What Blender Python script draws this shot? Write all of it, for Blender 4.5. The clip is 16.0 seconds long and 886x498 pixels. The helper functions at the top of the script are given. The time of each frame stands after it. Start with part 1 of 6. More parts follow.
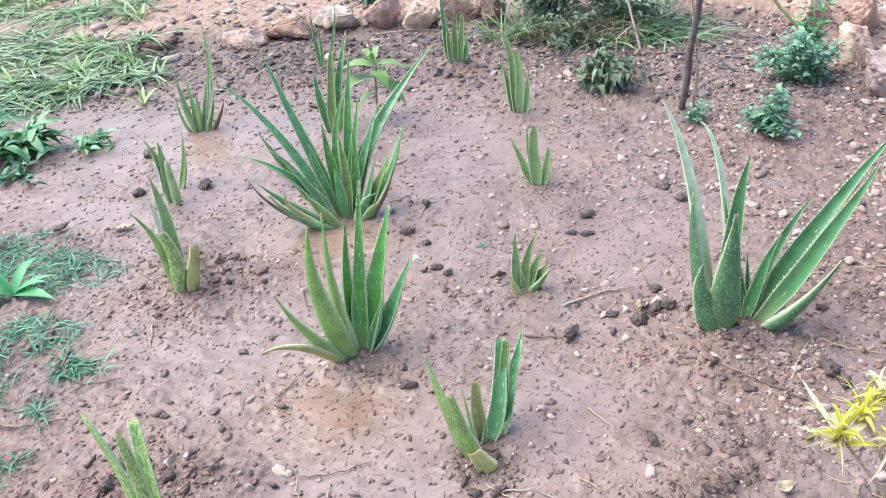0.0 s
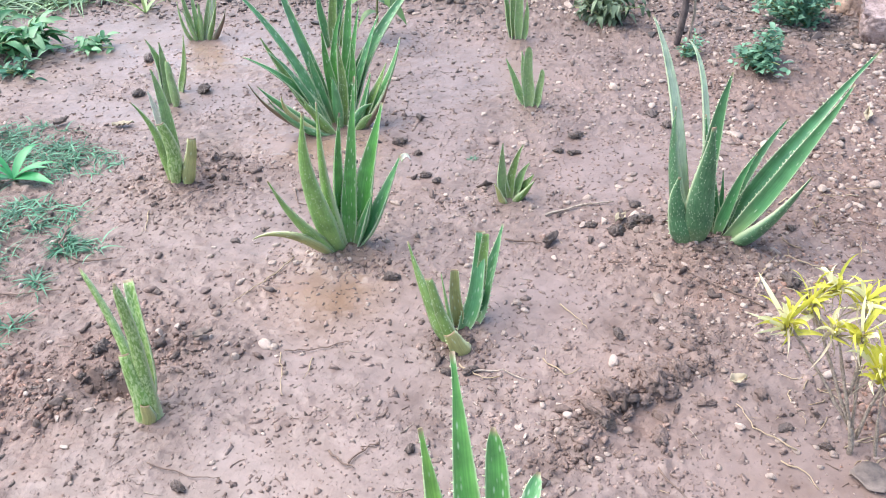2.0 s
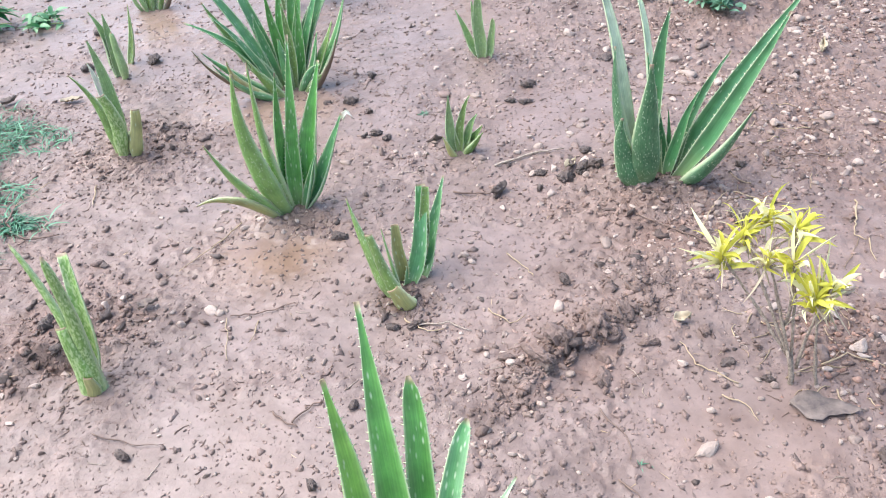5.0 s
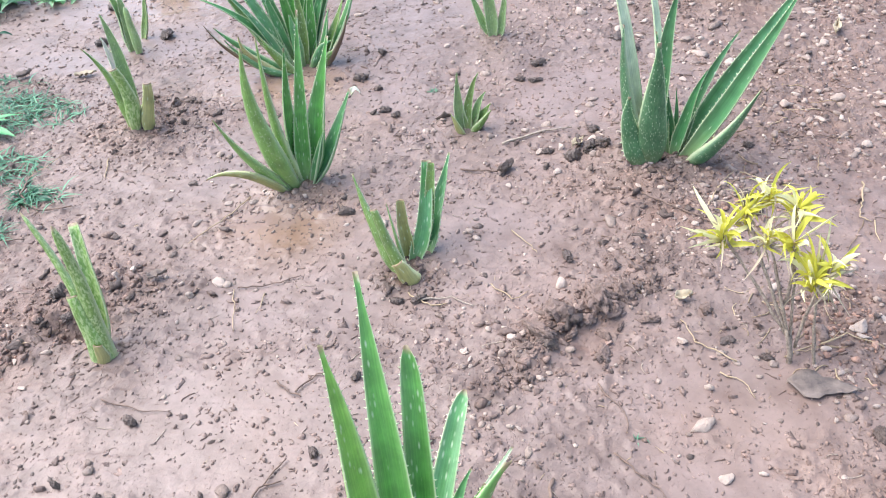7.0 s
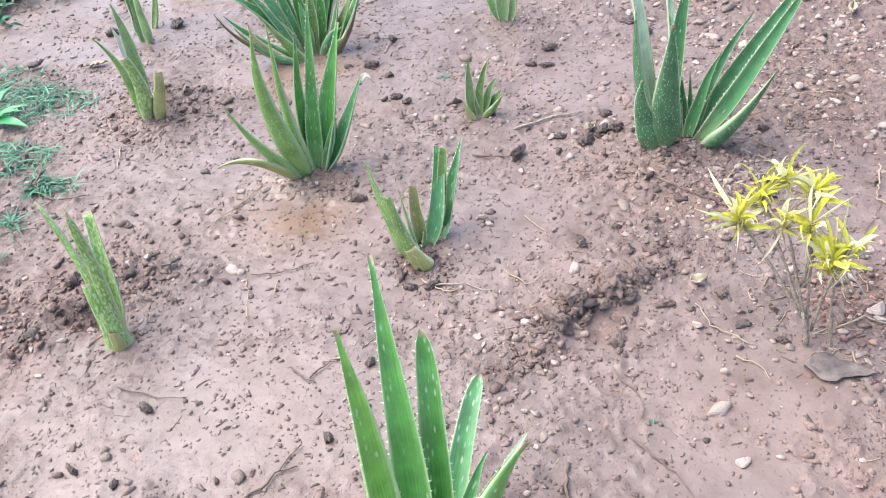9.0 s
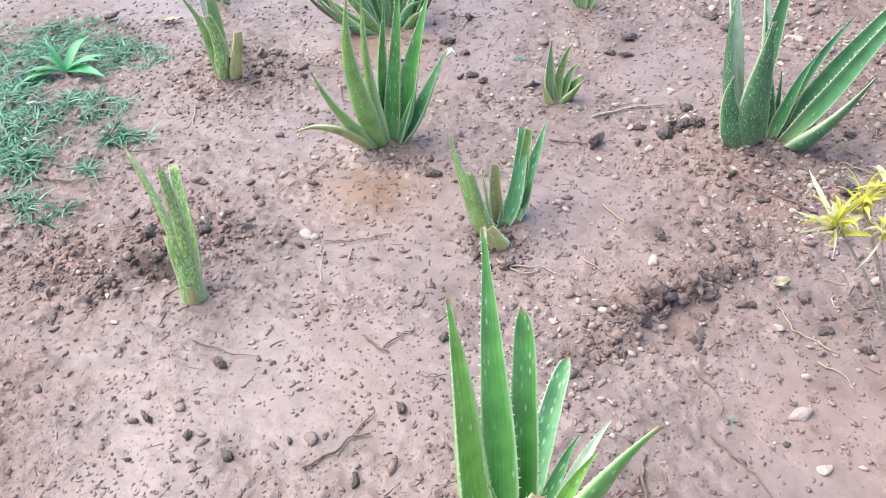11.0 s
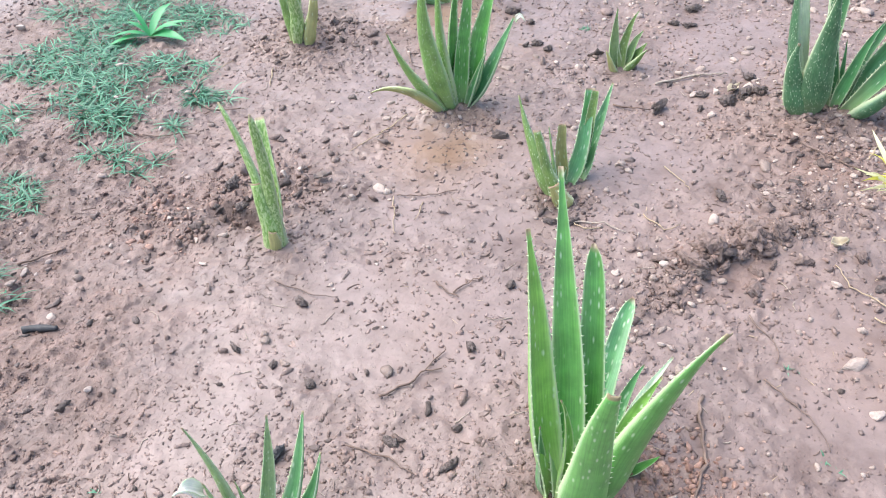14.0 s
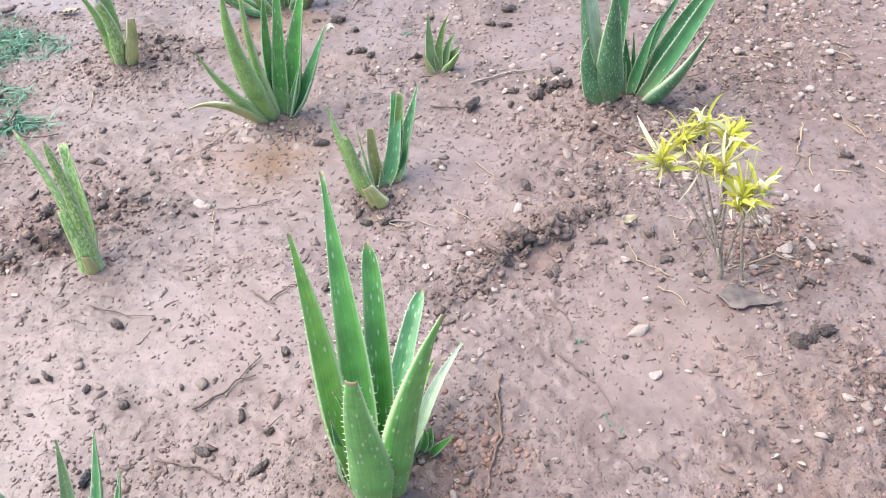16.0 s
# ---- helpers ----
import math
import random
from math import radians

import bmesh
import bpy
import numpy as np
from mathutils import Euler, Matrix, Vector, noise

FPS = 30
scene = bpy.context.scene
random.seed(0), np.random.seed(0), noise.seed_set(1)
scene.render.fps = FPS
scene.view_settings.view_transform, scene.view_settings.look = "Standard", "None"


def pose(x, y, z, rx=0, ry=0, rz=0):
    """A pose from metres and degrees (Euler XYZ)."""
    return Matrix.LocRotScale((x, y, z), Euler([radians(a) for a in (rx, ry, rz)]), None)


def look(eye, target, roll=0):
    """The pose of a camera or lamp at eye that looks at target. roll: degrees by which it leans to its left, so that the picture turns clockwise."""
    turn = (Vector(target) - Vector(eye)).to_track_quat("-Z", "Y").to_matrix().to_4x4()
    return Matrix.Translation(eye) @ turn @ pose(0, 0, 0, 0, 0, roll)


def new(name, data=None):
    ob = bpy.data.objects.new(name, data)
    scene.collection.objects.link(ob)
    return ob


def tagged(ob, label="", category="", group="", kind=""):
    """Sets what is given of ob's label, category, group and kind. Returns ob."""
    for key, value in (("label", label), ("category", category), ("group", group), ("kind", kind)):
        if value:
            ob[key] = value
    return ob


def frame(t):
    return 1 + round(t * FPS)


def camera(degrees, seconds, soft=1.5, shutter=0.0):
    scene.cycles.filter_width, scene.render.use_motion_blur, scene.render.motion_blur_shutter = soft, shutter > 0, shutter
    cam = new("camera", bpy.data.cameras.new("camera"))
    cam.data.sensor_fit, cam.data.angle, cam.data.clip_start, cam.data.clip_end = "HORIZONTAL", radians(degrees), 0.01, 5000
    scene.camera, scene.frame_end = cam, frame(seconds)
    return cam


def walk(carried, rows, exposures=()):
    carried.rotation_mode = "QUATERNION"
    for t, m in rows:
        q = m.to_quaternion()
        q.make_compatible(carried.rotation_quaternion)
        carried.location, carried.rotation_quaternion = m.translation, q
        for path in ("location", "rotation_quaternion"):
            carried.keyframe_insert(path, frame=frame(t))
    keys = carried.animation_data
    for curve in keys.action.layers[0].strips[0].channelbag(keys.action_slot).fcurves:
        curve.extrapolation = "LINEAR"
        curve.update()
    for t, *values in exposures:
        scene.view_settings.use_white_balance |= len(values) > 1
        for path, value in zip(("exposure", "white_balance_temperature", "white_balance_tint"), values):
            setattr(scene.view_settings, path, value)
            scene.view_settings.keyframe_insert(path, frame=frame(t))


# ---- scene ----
cam = camera(59.1, 16.0, soft=1.0)
PATH = [
    (0, (0.429, -0.027, 1.252), (0.125, 1.636, 0.183), -5.9),
    (0.5, (0.432, -0.046, 1.265), (0.14, 1.641, 0.231), -4.5),
    (1, (0.445, -0.085, 1.244), (0.164, 1.597, 0.199), -3.4),
    (1.5, (0.464, -0.114, 1.209), (0.187, 1.523, 0.094), -3.5),
    (2, (0.462, -0.163, 1.185), (0.178, 1.435, 0.016), -2.4),
    (2.5, (0.495, -0.162, 1.173), (0.19, 1.422, -0.009), -3.1),
    (3, (0.537, -0.137, 1.156), (0.256, 1.437, -0.045), -4.1),
    (3.5, (0.566, -0.125, 1.158), (0.29, 1.434, -0.065), -5.9),
    (4, (0.579, -0.131, 1.157), (0.313, 1.428, -0.066), -6.1),
    (6.5, (0.596, -0.163, 1.145), (0.292, 1.346, -0.132), -5.6),
    (7, (0.61, -0.165, 1.151), (0.296, 1.342, -0.126), -6.0),
    (7.5, (0.616, -0.158, 1.151), (0.286, 1.338, -0.135), -7.3),
    (8, (0.612, -0.159, 1.144), (0.283, 1.331, -0.149), -7.3),
    (10.3, (0.556, -0.18, 1.14), (0.178, 1.295, -0.157), -6.0),
    (10.5, (0.537, -0.181, 1.132), (0.158, 1.288, -0.172), -5.4),
    (11, (0.49, -0.193, 1.132), (0.095, 1.259, -0.185), -3.9),
    (11.5, (0.474, -0.214, 1.147), (0.068, 1.235, -0.171), -3.7),
    (12, (0.456, -0.283, 1.16), (-0.024, 1.14, -0.161), -4.4),
    (12.5, (0.459, -0.322, 1.16), (-0.053, 1.089, -0.162), -5.0),
    (13, (0.471, -0.309, 1.151), (-0.037, 1.093, -0.183), -5.2),
    (13.5, (0.471, -0.306, 1.147), (-0.035, 1.098, -0.185), -5.3),
    (14, (0.469, -0.312, 1.143), (-0.032, 1.085, -0.198), -5.4),
    (14.5, (0.486, -0.333, 1.133), (-0.011, 1.048, -0.226), -5.5),
    (15, (0.514, -0.327, 1.147), (0.037, 1.047, -0.227), -5.9),
    (15.5, (0.607, -0.326, 1.17), (0.26, 1.116, -0.172), -4.2),
    (16, (0.673, -0.316, 1.165), (0.405, 1.137, -0.183), -4.2),
]
walk(cam, [(t, look(eye, target, roll)) for t, eye, target, roll in PATH])

# ---- world and light: bright hazy overcast, the sun veiled and wide ----
world = bpy.data.worlds.new("sky")
scene.world = world
world.use_nodes = True
wn = world.node_tree
sky = wn.nodes.new("ShaderNodeTexSky")
sky.sky_type = "NISHITA"
sky.sun_disc = False
sky.sun_elevation = radians(58)
sky.sun_rotation = radians(-80)
sky.dust_density = 1.5
sky.air_density = 1.0
wn.links.new(sky.outputs[0], wn.nodes["Background"].inputs[0])
wn.nodes["Background"].inputs[1].default_value = 0.118
sun = new("sun", bpy.data.lights.new("sun", "SUN"))
sun.data.energy = 1.75
sun.data.angle = radians(64)
sun.data.color = (1.0, 0.982, 0.955)
sun.matrix_world = look((-2.61, 0.46, 4.24), (0, 0, 0))
scene.view_settings.exposure = 1.80


# ---- materials ----
def mat(name):
    m = bpy.data.materials.new(name)
    m.use_nodes = True
    nt = m.node_tree
    return m, nt, nt.nodes["Principled BSDF"]


def node(nt, kind, **values):
    n = nt.nodes.new(kind)
    for k, v in values.items():
        n.inputs[k.replace("_", " ")].default_value = v
    return n


def ramp(nt, src, stops):
    r = nt.nodes.new("ShaderNodeValToRGB")
    e = r.color_ramp.elements
    while len(e) < len(stops):
        e.new(0.5)
    for el, (p, c) in zip(e, stops):
        el.position = p
        el.color = (*c, 1) if len(c) == 3 else c
    nt.links.new(src, r.inputs[0])
    return r.outputs[0]


def mix(nt, fac, a, b, how="MIX"):
    n = nt.nodes.new("ShaderNodeMix")
    n.data_type = "RGBA"
    n.blend_type = how
    for sock, v in ((n.inputs[0], fac), (n.inputs[6], a), (n.inputs[7], b)):
        if isinstance(v, (int, float)):
            sock.default_value = v
        elif isinstance(v, tuple):
            sock.default_value = (*v, 1)
        else:
            nt.links.new(v, sock)
    return n.outputs[2]


def math_(nt, op, a, b=0.0, clamp=False):
    n = nt.nodes.new("ShaderNodeMath")
    n.operation = op
    n.use_clamp = clamp
    for sock, v in zip(n.inputs, (a, b)):
        if isinstance(v, (int, float)):
            sock.default_value = v
        else:
            nt.links.new(v, sock)
    return n.outputs[0]


def coords(nt):
    return nt.nodes.new("ShaderNodeTexCoord").outputs["Object"]


def noise_tex(nt, vec, scale, detail=4.0, rough=0.55):
    n = node(nt, "ShaderNodeTexNoise", Scale=scale, Detail=detail, Roughness=rough)
    if vec is not None:
        nt.links.new(vec, n.inputs["Vector"])
    return n.outputs[0]


def bump(nt, height, strength, distance, normal=None):
    b = node(nt, "ShaderNodeBump", Strength=strength, Distance=distance)
    nt.links.new(height, b.inputs["Height"])
    if normal is not None:
        nt.links.new(normal, b.inputs["Normal"])
    return b.outputs[0]


def attr(nt, name):
    a = nt.nodes.new("ShaderNodeAttribute")
    a.attribute_name = name
    return a


def mud_material():
    """Wet red-brown mud: smooth silt under a thin film of water, small rounded grains, crumbly drier ground."""
    m, nt, bsdf = mat("wet_mud")
    co = coords(nt)
    geo = nt.nodes.new("ShaderNodeNewGeometry")
    wet = attr(nt, "wet").outputs["Fac"]
    dirt = attr(nt, "litter").outputs["Fac"]
    pool = attr(nt, "pool").outputs["Fac"]
    mould = attr(nt, "dark_earth").outputs["Fac"]
    piece = attr(nt, "piece").outputs["Fac"]
    dry = math_(nt, "SUBTRACT", 1.0, wet)
    clear = math_(nt, "SUBTRACT", 1.0, math_(nt, "MULTIPLY", pool, 0.8))
    big = noise_tex(nt, co, 2.2, 5.0)
    cloud = noise_tex(nt, co, 7.0, 6.0, 0.6)
    mid = noise_tex(nt, co, 26.0, 8.0, 0.62)
    fine = noise_tex(nt, co, 130.0, 5.0, 0.65)
    wob = node(nt, "ShaderNodeTexNoise", Scale=60.0, Detail=3.0)
    nt.links.new(co, wob.inputs["Vector"])
    warp = nt.nodes.new("ShaderNodeVectorMath")
    warp.operation = "MULTIPLY_ADD"
    nt.links.new(wob.outputs["Color"], warp.inputs[0])
    warp.inputs[1].default_value = (0.012, 0.012, 0.012)
    nt.links.new(co, warp.inputs[2])

    def grains(scale, share, reach):
        """Low rounded grains standing in the silt, on a share of the cells: height and tone."""
        v = node(nt, "ShaderNodeTexVoronoi", Scale=scale, Randomness=1.0)
        nt.links.new(warp.outputs[0], v.inputs["Vector"])
        c = nt.nodes.new("ShaderNodeSeparateColor")
        nt.links.new(v.outputs["Color"], c.inputs[0])
        there = math_(nt, "LESS_THAN", c.outputs[0], share)
        dome = ramp(nt, v.outputs["Distance"], [(0.0, (1, 1, 1)), (reach * 0.45, (0.85, 0.85, 0.85)), (reach, (0, 0, 0))])
        return math_(nt, "MULTIPLY", dome, there), c.outputs[1]

    share = math_(nt, "MULTIPLY", math_(nt, "ADD", 0.10, math_(nt, "MULTIPLY", dry, 0.75)), ramp(nt, cloud, [(0.36, (0.35, 0.35, 0.35)), (0.62, (1, 1, 1))]))
    g1, t1 = grains(105.0, share, 0.36)
    g2, t2 = grains(240.0, math_(nt, "MULTIPLY", share, 1.2), 0.38)
    crumb = ramp(nt, mid, [(0.32, (0.108, 0.071, 0.058)), (0.50, (0.168, 0.116, 0.097)), (0.68, (0.228, 0.166, 0.142))])
    silt = ramp(nt, mid, [(0.30, (0.182, 0.129, 0.110)), (0.70, (0.243, 0.179, 0.157))])
    col = mix(nt, wet, crumb, silt)
    col = mix(nt, 1.0, col, ramp(nt, cloud, [(0.32, (0.72, 0.68, 0.66)), (0.48, (1, 1, 1)), (0.68, (1.17, 1.17, 1.18))]), "MULTIPLY")
    col = mix(nt, ramp(nt, big, [(0.45, (0, 0, 0)), (0.70, (0.38, 0.38, 0.38))]), col, (0.27, 0.176, 0.135))
    col = mix(nt, math_(nt, "MULTIPLY", pool, 0.8), col, ramp(nt, cloud, [(0.3, (0.215, 0.130, 0.085)), (0.7, (0.33, 0.220, 0.160))]))
    col = mix(nt, math_(nt, "MULTIPLY", dirt, 0.85), col, ramp(nt, mid, [(0.3, (0.22, 0.135, 0.10)), (0.7, (0.47, 0.335, 0.26))]))
    # leaf mould, and the darker patch in the small hollow
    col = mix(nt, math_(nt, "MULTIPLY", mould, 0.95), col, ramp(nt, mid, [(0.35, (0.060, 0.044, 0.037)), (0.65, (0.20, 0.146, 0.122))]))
    col = mix(nt, math_(nt, "MULTIPLY", attr(nt, "red_earth").outputs["Fac"], 0.75), col, ramp(nt, mid, [(0.3, (0.125, 0.076, 0.058)), (0.7, (0.255, 0.166, 0.133))]))
    tone = ramp(nt, geo.outputs["Random Per Island"], [(0.0, (0.74, 0.71, 0.69)), (0.3, (1.0, 0.98, 0.97)), (0.75, (1.2, 1.19, 1.18)), (1.0, (1.6, 1.56, 1.52))])
    col = mix(nt, piece, col, mix(nt, 1.0, col, tone, "MULTIPLY"))
    col = mix(nt, g1, col, mix(nt, 1.0, col, ramp(nt, t1, [(0.0, (0.62, 0.58, 0.56)), (0.5, (0.98, 0.97, 0.96)), (1.0, (1.36, 1.32, 1.28))]), "MULTIPLY"))
    col = mix(nt, g2, col, mix(nt, 1.0, col, ramp(nt, t2, [(0.0, (0.60, 0.57, 0.55)), (0.5, (0.98, 0.97, 0.96)), (1.0, (1.34, 1.32, 1.30))]), "MULTIPLY"))
    speck = ramp(nt, fine, [(0.30, (0.66, 0.63, 0.62)), (0.46, (1, 1, 1)), (0.70, (1.15, 1.14, 1.13))])
    col = mix(nt, math_(nt, "ADD", 0.16, math_(nt, "MULTIPLY", dry, 0.5)), col, mix(nt, 1.0, col, speck, "MULTIPLY"))
    nt.links.new(col, bsdf.inputs["Base Color"])
    patch = noise_tex(nt, co, 10.0, 6.0, 0.62)
    rough = math_(nt, "ADD", 0.37, math_(nt, "MULTIPLY", dry, 0.16))
    rough = math_(nt, "ADD", rough, math_(nt, "MULTIPLY", math_(nt, "SUBTRACT", patch, 0.5), 0.35))
    rough = math_(nt, "ADD", rough, math_(nt, "MULTIPLY", math_(nt, "ADD", dirt, mould), 0.3))
    rough = math_(nt, "SUBTRACT", rough, math_(nt, "MULTIPLY", pool, 0.2))
    rough = math_(nt, "MAXIMUM", math_(nt, "MINIMUM", rough, 0.95), 0.2)
    nt.links.new(rough, bsdf.inputs["Roughness"])
    bsdf.inputs["Specular IOR Level"].default_value = 0.39
    swell = math_(nt, "MULTIPLY", noise_tex(nt, co, 34.0, 2.0, 0.4), 0.3)
    loose = math_(nt, "MULTIPLY", math_(nt, "ADD", mid, math_(nt, "MULTIPLY", fine, 0.5)), math_(nt, "MULTIPLY", dry, 1.5))
    h = math_(nt, "ADD", math_(nt, "MULTIPLY", g1, 0.75), math_(nt, "MULTIPLY", g2, 0.35))
    h = math_(nt, "ADD", math_(nt, "MULTIPLY", h, clear), math_(nt, "ADD", swell, loose))
    h = math_(nt, "ADD", h, math_(nt, "MULTIPLY", fine, math_(nt, "MULTIPLY", clear, 0.26)))
    nt.links.new(bump(nt, h, 1.0, 0.0034), bsdf.inputs["Normal"])
    # the film of water on the silt
    film = math_(nt, "MULTIPLY", math_(nt, "POWER", wet, 1.6), ramp(nt, patch, [(0.36, (0, 0, 0)), (0.60, (1, 1, 1))]))
    film = math_(nt, "MAXIMUM", math_(nt, "MULTIPLY", film, 0.20), math_(nt, "MULTIPLY", pool, 0.5))
    nt.links.new(film, bsdf.inputs["Coat Weight"])
    bsdf.inputs["Coat Roughness"].default_value = 0.24
    bsdf.inputs["Coat IOR"].default_value = 1.36
    nt.links.new(bump(nt, math_(nt, "ADD", swell, math_(nt, "MULTIPLY", g1, 0.2)), 1.0, 0.0022), bsdf.inputs["Coat Normal"])
    return m


def crumb_material(name, dark, light, rough, spot=60.0, relief=0.004):
    """Clods, pebbles and stones: each piece its own tone, with grain and dirt."""
    m, nt, bsdf = mat(name)
    co = coords(nt)
    geo = nt.nodes.new("ShaderNodeNewGeometry")
    n = noise_tex(nt, co, spot, 5.0, 0.6)
    tone = math_(nt, "ADD", math_(nt, "MULTIPLY", geo.outputs["Random Per Island"], 0.6), math_(nt, "MULTIPLY", n, 0.5))
    col = ramp(nt, tone, [(0.15, dark), (0.85, light)])
    nt.links.new(col, bsdf.inputs["Base Color"])
    bsdf.inputs["Roughness"].default_value = rough
    nt.links.new(bump(nt, noise_tex(nt, co, spot * 3, 5.0, 0.65), 0.9, relief), bsdf.inputs["Normal"])
    return m


def stone_material():
    """Field stone: the object's own colour, weathered patches, earth in the hollows of the grain."""
    m, nt, bsdf = mat("weathered_stone")
    co = coords(nt)
    info = nt.nodes.new("ShaderNodeObjectInfo")
    n1 = noise_tex(nt, co, 14.0, 6.0, 0.65)
    n2 = noise_tex(nt, co, 80.0, 5.0, 0.65)
    n3 = noise_tex(nt, co, 6.0, 3.0, 0.5)
    col = mix(nt, 1.0, info.outputs["Color"], ramp(nt, n1, [(0.30, (0.36, 0.29, 0.26)), (0.48, (0.95, 0.91, 0.88)), (0.70, (1.38, 1.34, 1.28))]), "MULTIPLY")
    col = mix(nt, ramp(nt, n3, [(0.52, (0, 0, 0)), (0.68, (0.6, 0.6, 0.6))]), col, (0.30, 0.17, 0.11))
    col = mix(nt, 1.0, col, ramp(nt, n2, [(0.3, (0.55, 0.52, 0.50)), (0.52, (1, 1, 1))]), "MULTIPLY")
    nt.links.new(col, bsdf.inputs["Base Color"])
    bsdf.inputs["Roughness"].default_value = 0.85
    nt.links.new(bump(nt, math_(nt, "ADD", n1, math_(nt, "MULTIPLY", n2, 0.4)), 0.8, 0.025), bsdf.inputs["Normal"])
    return m


def aloe_material():
    """Aloe leaf: the object's own green, pale long flecks, pale margin and teeth, withered tip."""
    m, nt, bsdf = mat("aloe_leaf")
    info = nt.nodes.new("ShaderNodeObjectInfo")
    uv = nt.nodes.new("ShaderNodeUVMap")
    uv.uv_map = "leafmap"
    margin = attr(nt, "margin").outputs["Fac"]
    along = attr(nt, "along").outputs["Fac"]
    sep = nt.nodes.new("ShaderNodeSeparateXYZ")
    nt.links.new(uv.outputs[0], sep.inputs[0])
    comb = nt.nodes.new("ShaderNodeCombineXYZ")
    small = math_(nt, "GREATER_THAN", info.outputs["Alpha"], 0.55)
    nt.links.new(math_(nt, "MULTIPLY", sep.outputs[0], math_(nt, "ADD", 165.0, math_(nt, "MULTIPLY", small, 85.0))), comb.inputs[0])
    nt.links.new(math_(nt, "MULTIPLY", sep.outputs[1], math_(nt, "ADD", 46.0, math_(nt, "MULTIPLY", small, 74.0))), comb.inputs[1])
    nt.links.new(math_(nt, "MULTIPLY", info.outputs["Random"], 50.0), comb.inputs[2])
    vor = node(nt, "ShaderNodeTexVoronoi", Scale=1.0, Randomness=1.0)
    nt.links.new(comb.outputs[0], vor.inputs["Vector"])
    keep = nt.nodes.new("ShaderNodeSeparateColor")
    nt.links.new(vor.outputs["Color"], keep.inputs[0])
    shown = math_(nt, "LESS_THAN", keep.outputs[0], info.outputs["Alpha"])
    spread = math_(nt, "ADD", 0.62, math_(nt, "MULTIPLY", info.outputs["Alpha"], 0.75))
    fleck = ramp(nt, math_(nt, "DIVIDE", vor.outputs["Distance"], spread), [(0.10, (1, 1, 1)), (0.36, (0, 0, 0))])
    fleck = math_(nt, "MULTIPLY", fleck, shown)
    mottle = ramp(nt, noise_tex(nt, comb.outputs[0], 0.8, 4.0, 0.6), [(0.47, (0, 0, 0)), (0.57, (1, 1, 1))])
    dense = math_(nt, "MULTIPLY", math_(nt, "SUBTRACT", info.outputs["Alpha"], 0.56), 2.0, True)
    fleck = math_(nt, "MAXIMUM", math_(nt, "MULTIPLY", fleck, math_(nt, "SUBTRACT", 1.0, math_(nt, "MULTIPLY", dense, 0.7))), math_(nt, "MULTIPLY", mottle, dense))
    broad = noise_tex(nt, uv.outputs[0], 22.0, 4.0)
    fine = noise_tex(nt, comb.outputs[0], 0.9, 5.0)
    lines = nt.nodes.new("ShaderNodeCombineXYZ")
    nt.links.new(math_(nt, "MULTIPLY", sep.outputs[0], 420.0), lines.inputs[0])
    nt.links.new(math_(nt, "MULTIPLY", sep.outputs[1], 9.0), lines.inputs[1])
    streak = noise_tex(nt, lines.outputs[0], 1.0, 3.0)
    col = mix(nt, 1.0, info.outputs["Color"], ramp(nt, broad, [(0.3, (0.72, 0.74, 0.72)), (0.7, (1.22, 1.18, 1.15))]), "MULTIPLY")
    col = mix(nt, 1.0, col, ramp(nt, fine, [(0.3, (0.88, 0.9, 0.86)), (0.7, (1.1, 1.08, 1.06))]), "MULTIPLY")
    col = mix(nt, 1.0, col, ramp(nt, streak, [(0.3, (0.78, 0.80, 0.78)), (0.7, (1.18, 1.15, 1.13))]), "MULTIPLY")
    col = mix(nt, ramp(nt, along, [(0.0, (0.55, 0.55, 0.55)), (0.22, (0, 0, 0))]), col, (0.34, 0.37, 0.17))
    col = mix(nt, math_(nt, "MULTIPLY", fleck, 0.66), col, mix(nt, dense, (0.58, 0.66, 0.48), (0.60, 0.67, 0.34)))
    col = mix(nt, ramp(nt, margin, [(0.45, (0, 0, 0)), (0.80, (0.06, 0.06, 0.06)), (0.90, (0.42, 0.42, 0.42)), (0.96, (0.78, 0.78, 0.78))]), col, (0.64, 0.70, 0.45))
    tipmask = math_(nt, "ADD", along, math_(nt, "MULTIPLY", math_(nt, "SUBTRACT", broad, 0.5), 0.08))
    col = mix(nt, ramp(nt, tipmask, [(0.955, (0, 0, 0)), (0.99, (0.9, 0.9, 0.9))]), col, (0.23, 0.15, 0.09))
    nt.links.new(col, bsdf.inputs["Base Color"])
    bsdf.inputs["Roughness"].default_value = 0.33
    bsdf.inputs["Specular IOR Level"].default_value = 0.48
    bsdf.inputs["Subsurface Weight"].default_value = 0.1
    bsdf.inputs["Subsurface Radius"].default_value = (0.004, 0.008, 0.003)
    bsdf.inputs["Subsurface Scale"].default_value = 0.4
    nt.links.new(bump(nt, math_(nt, "ADD", fine, math_(nt, "MULTIPLY", fleck, 0.5)), 0.25, 0.002), bsdf.inputs["Normal"])
    return m


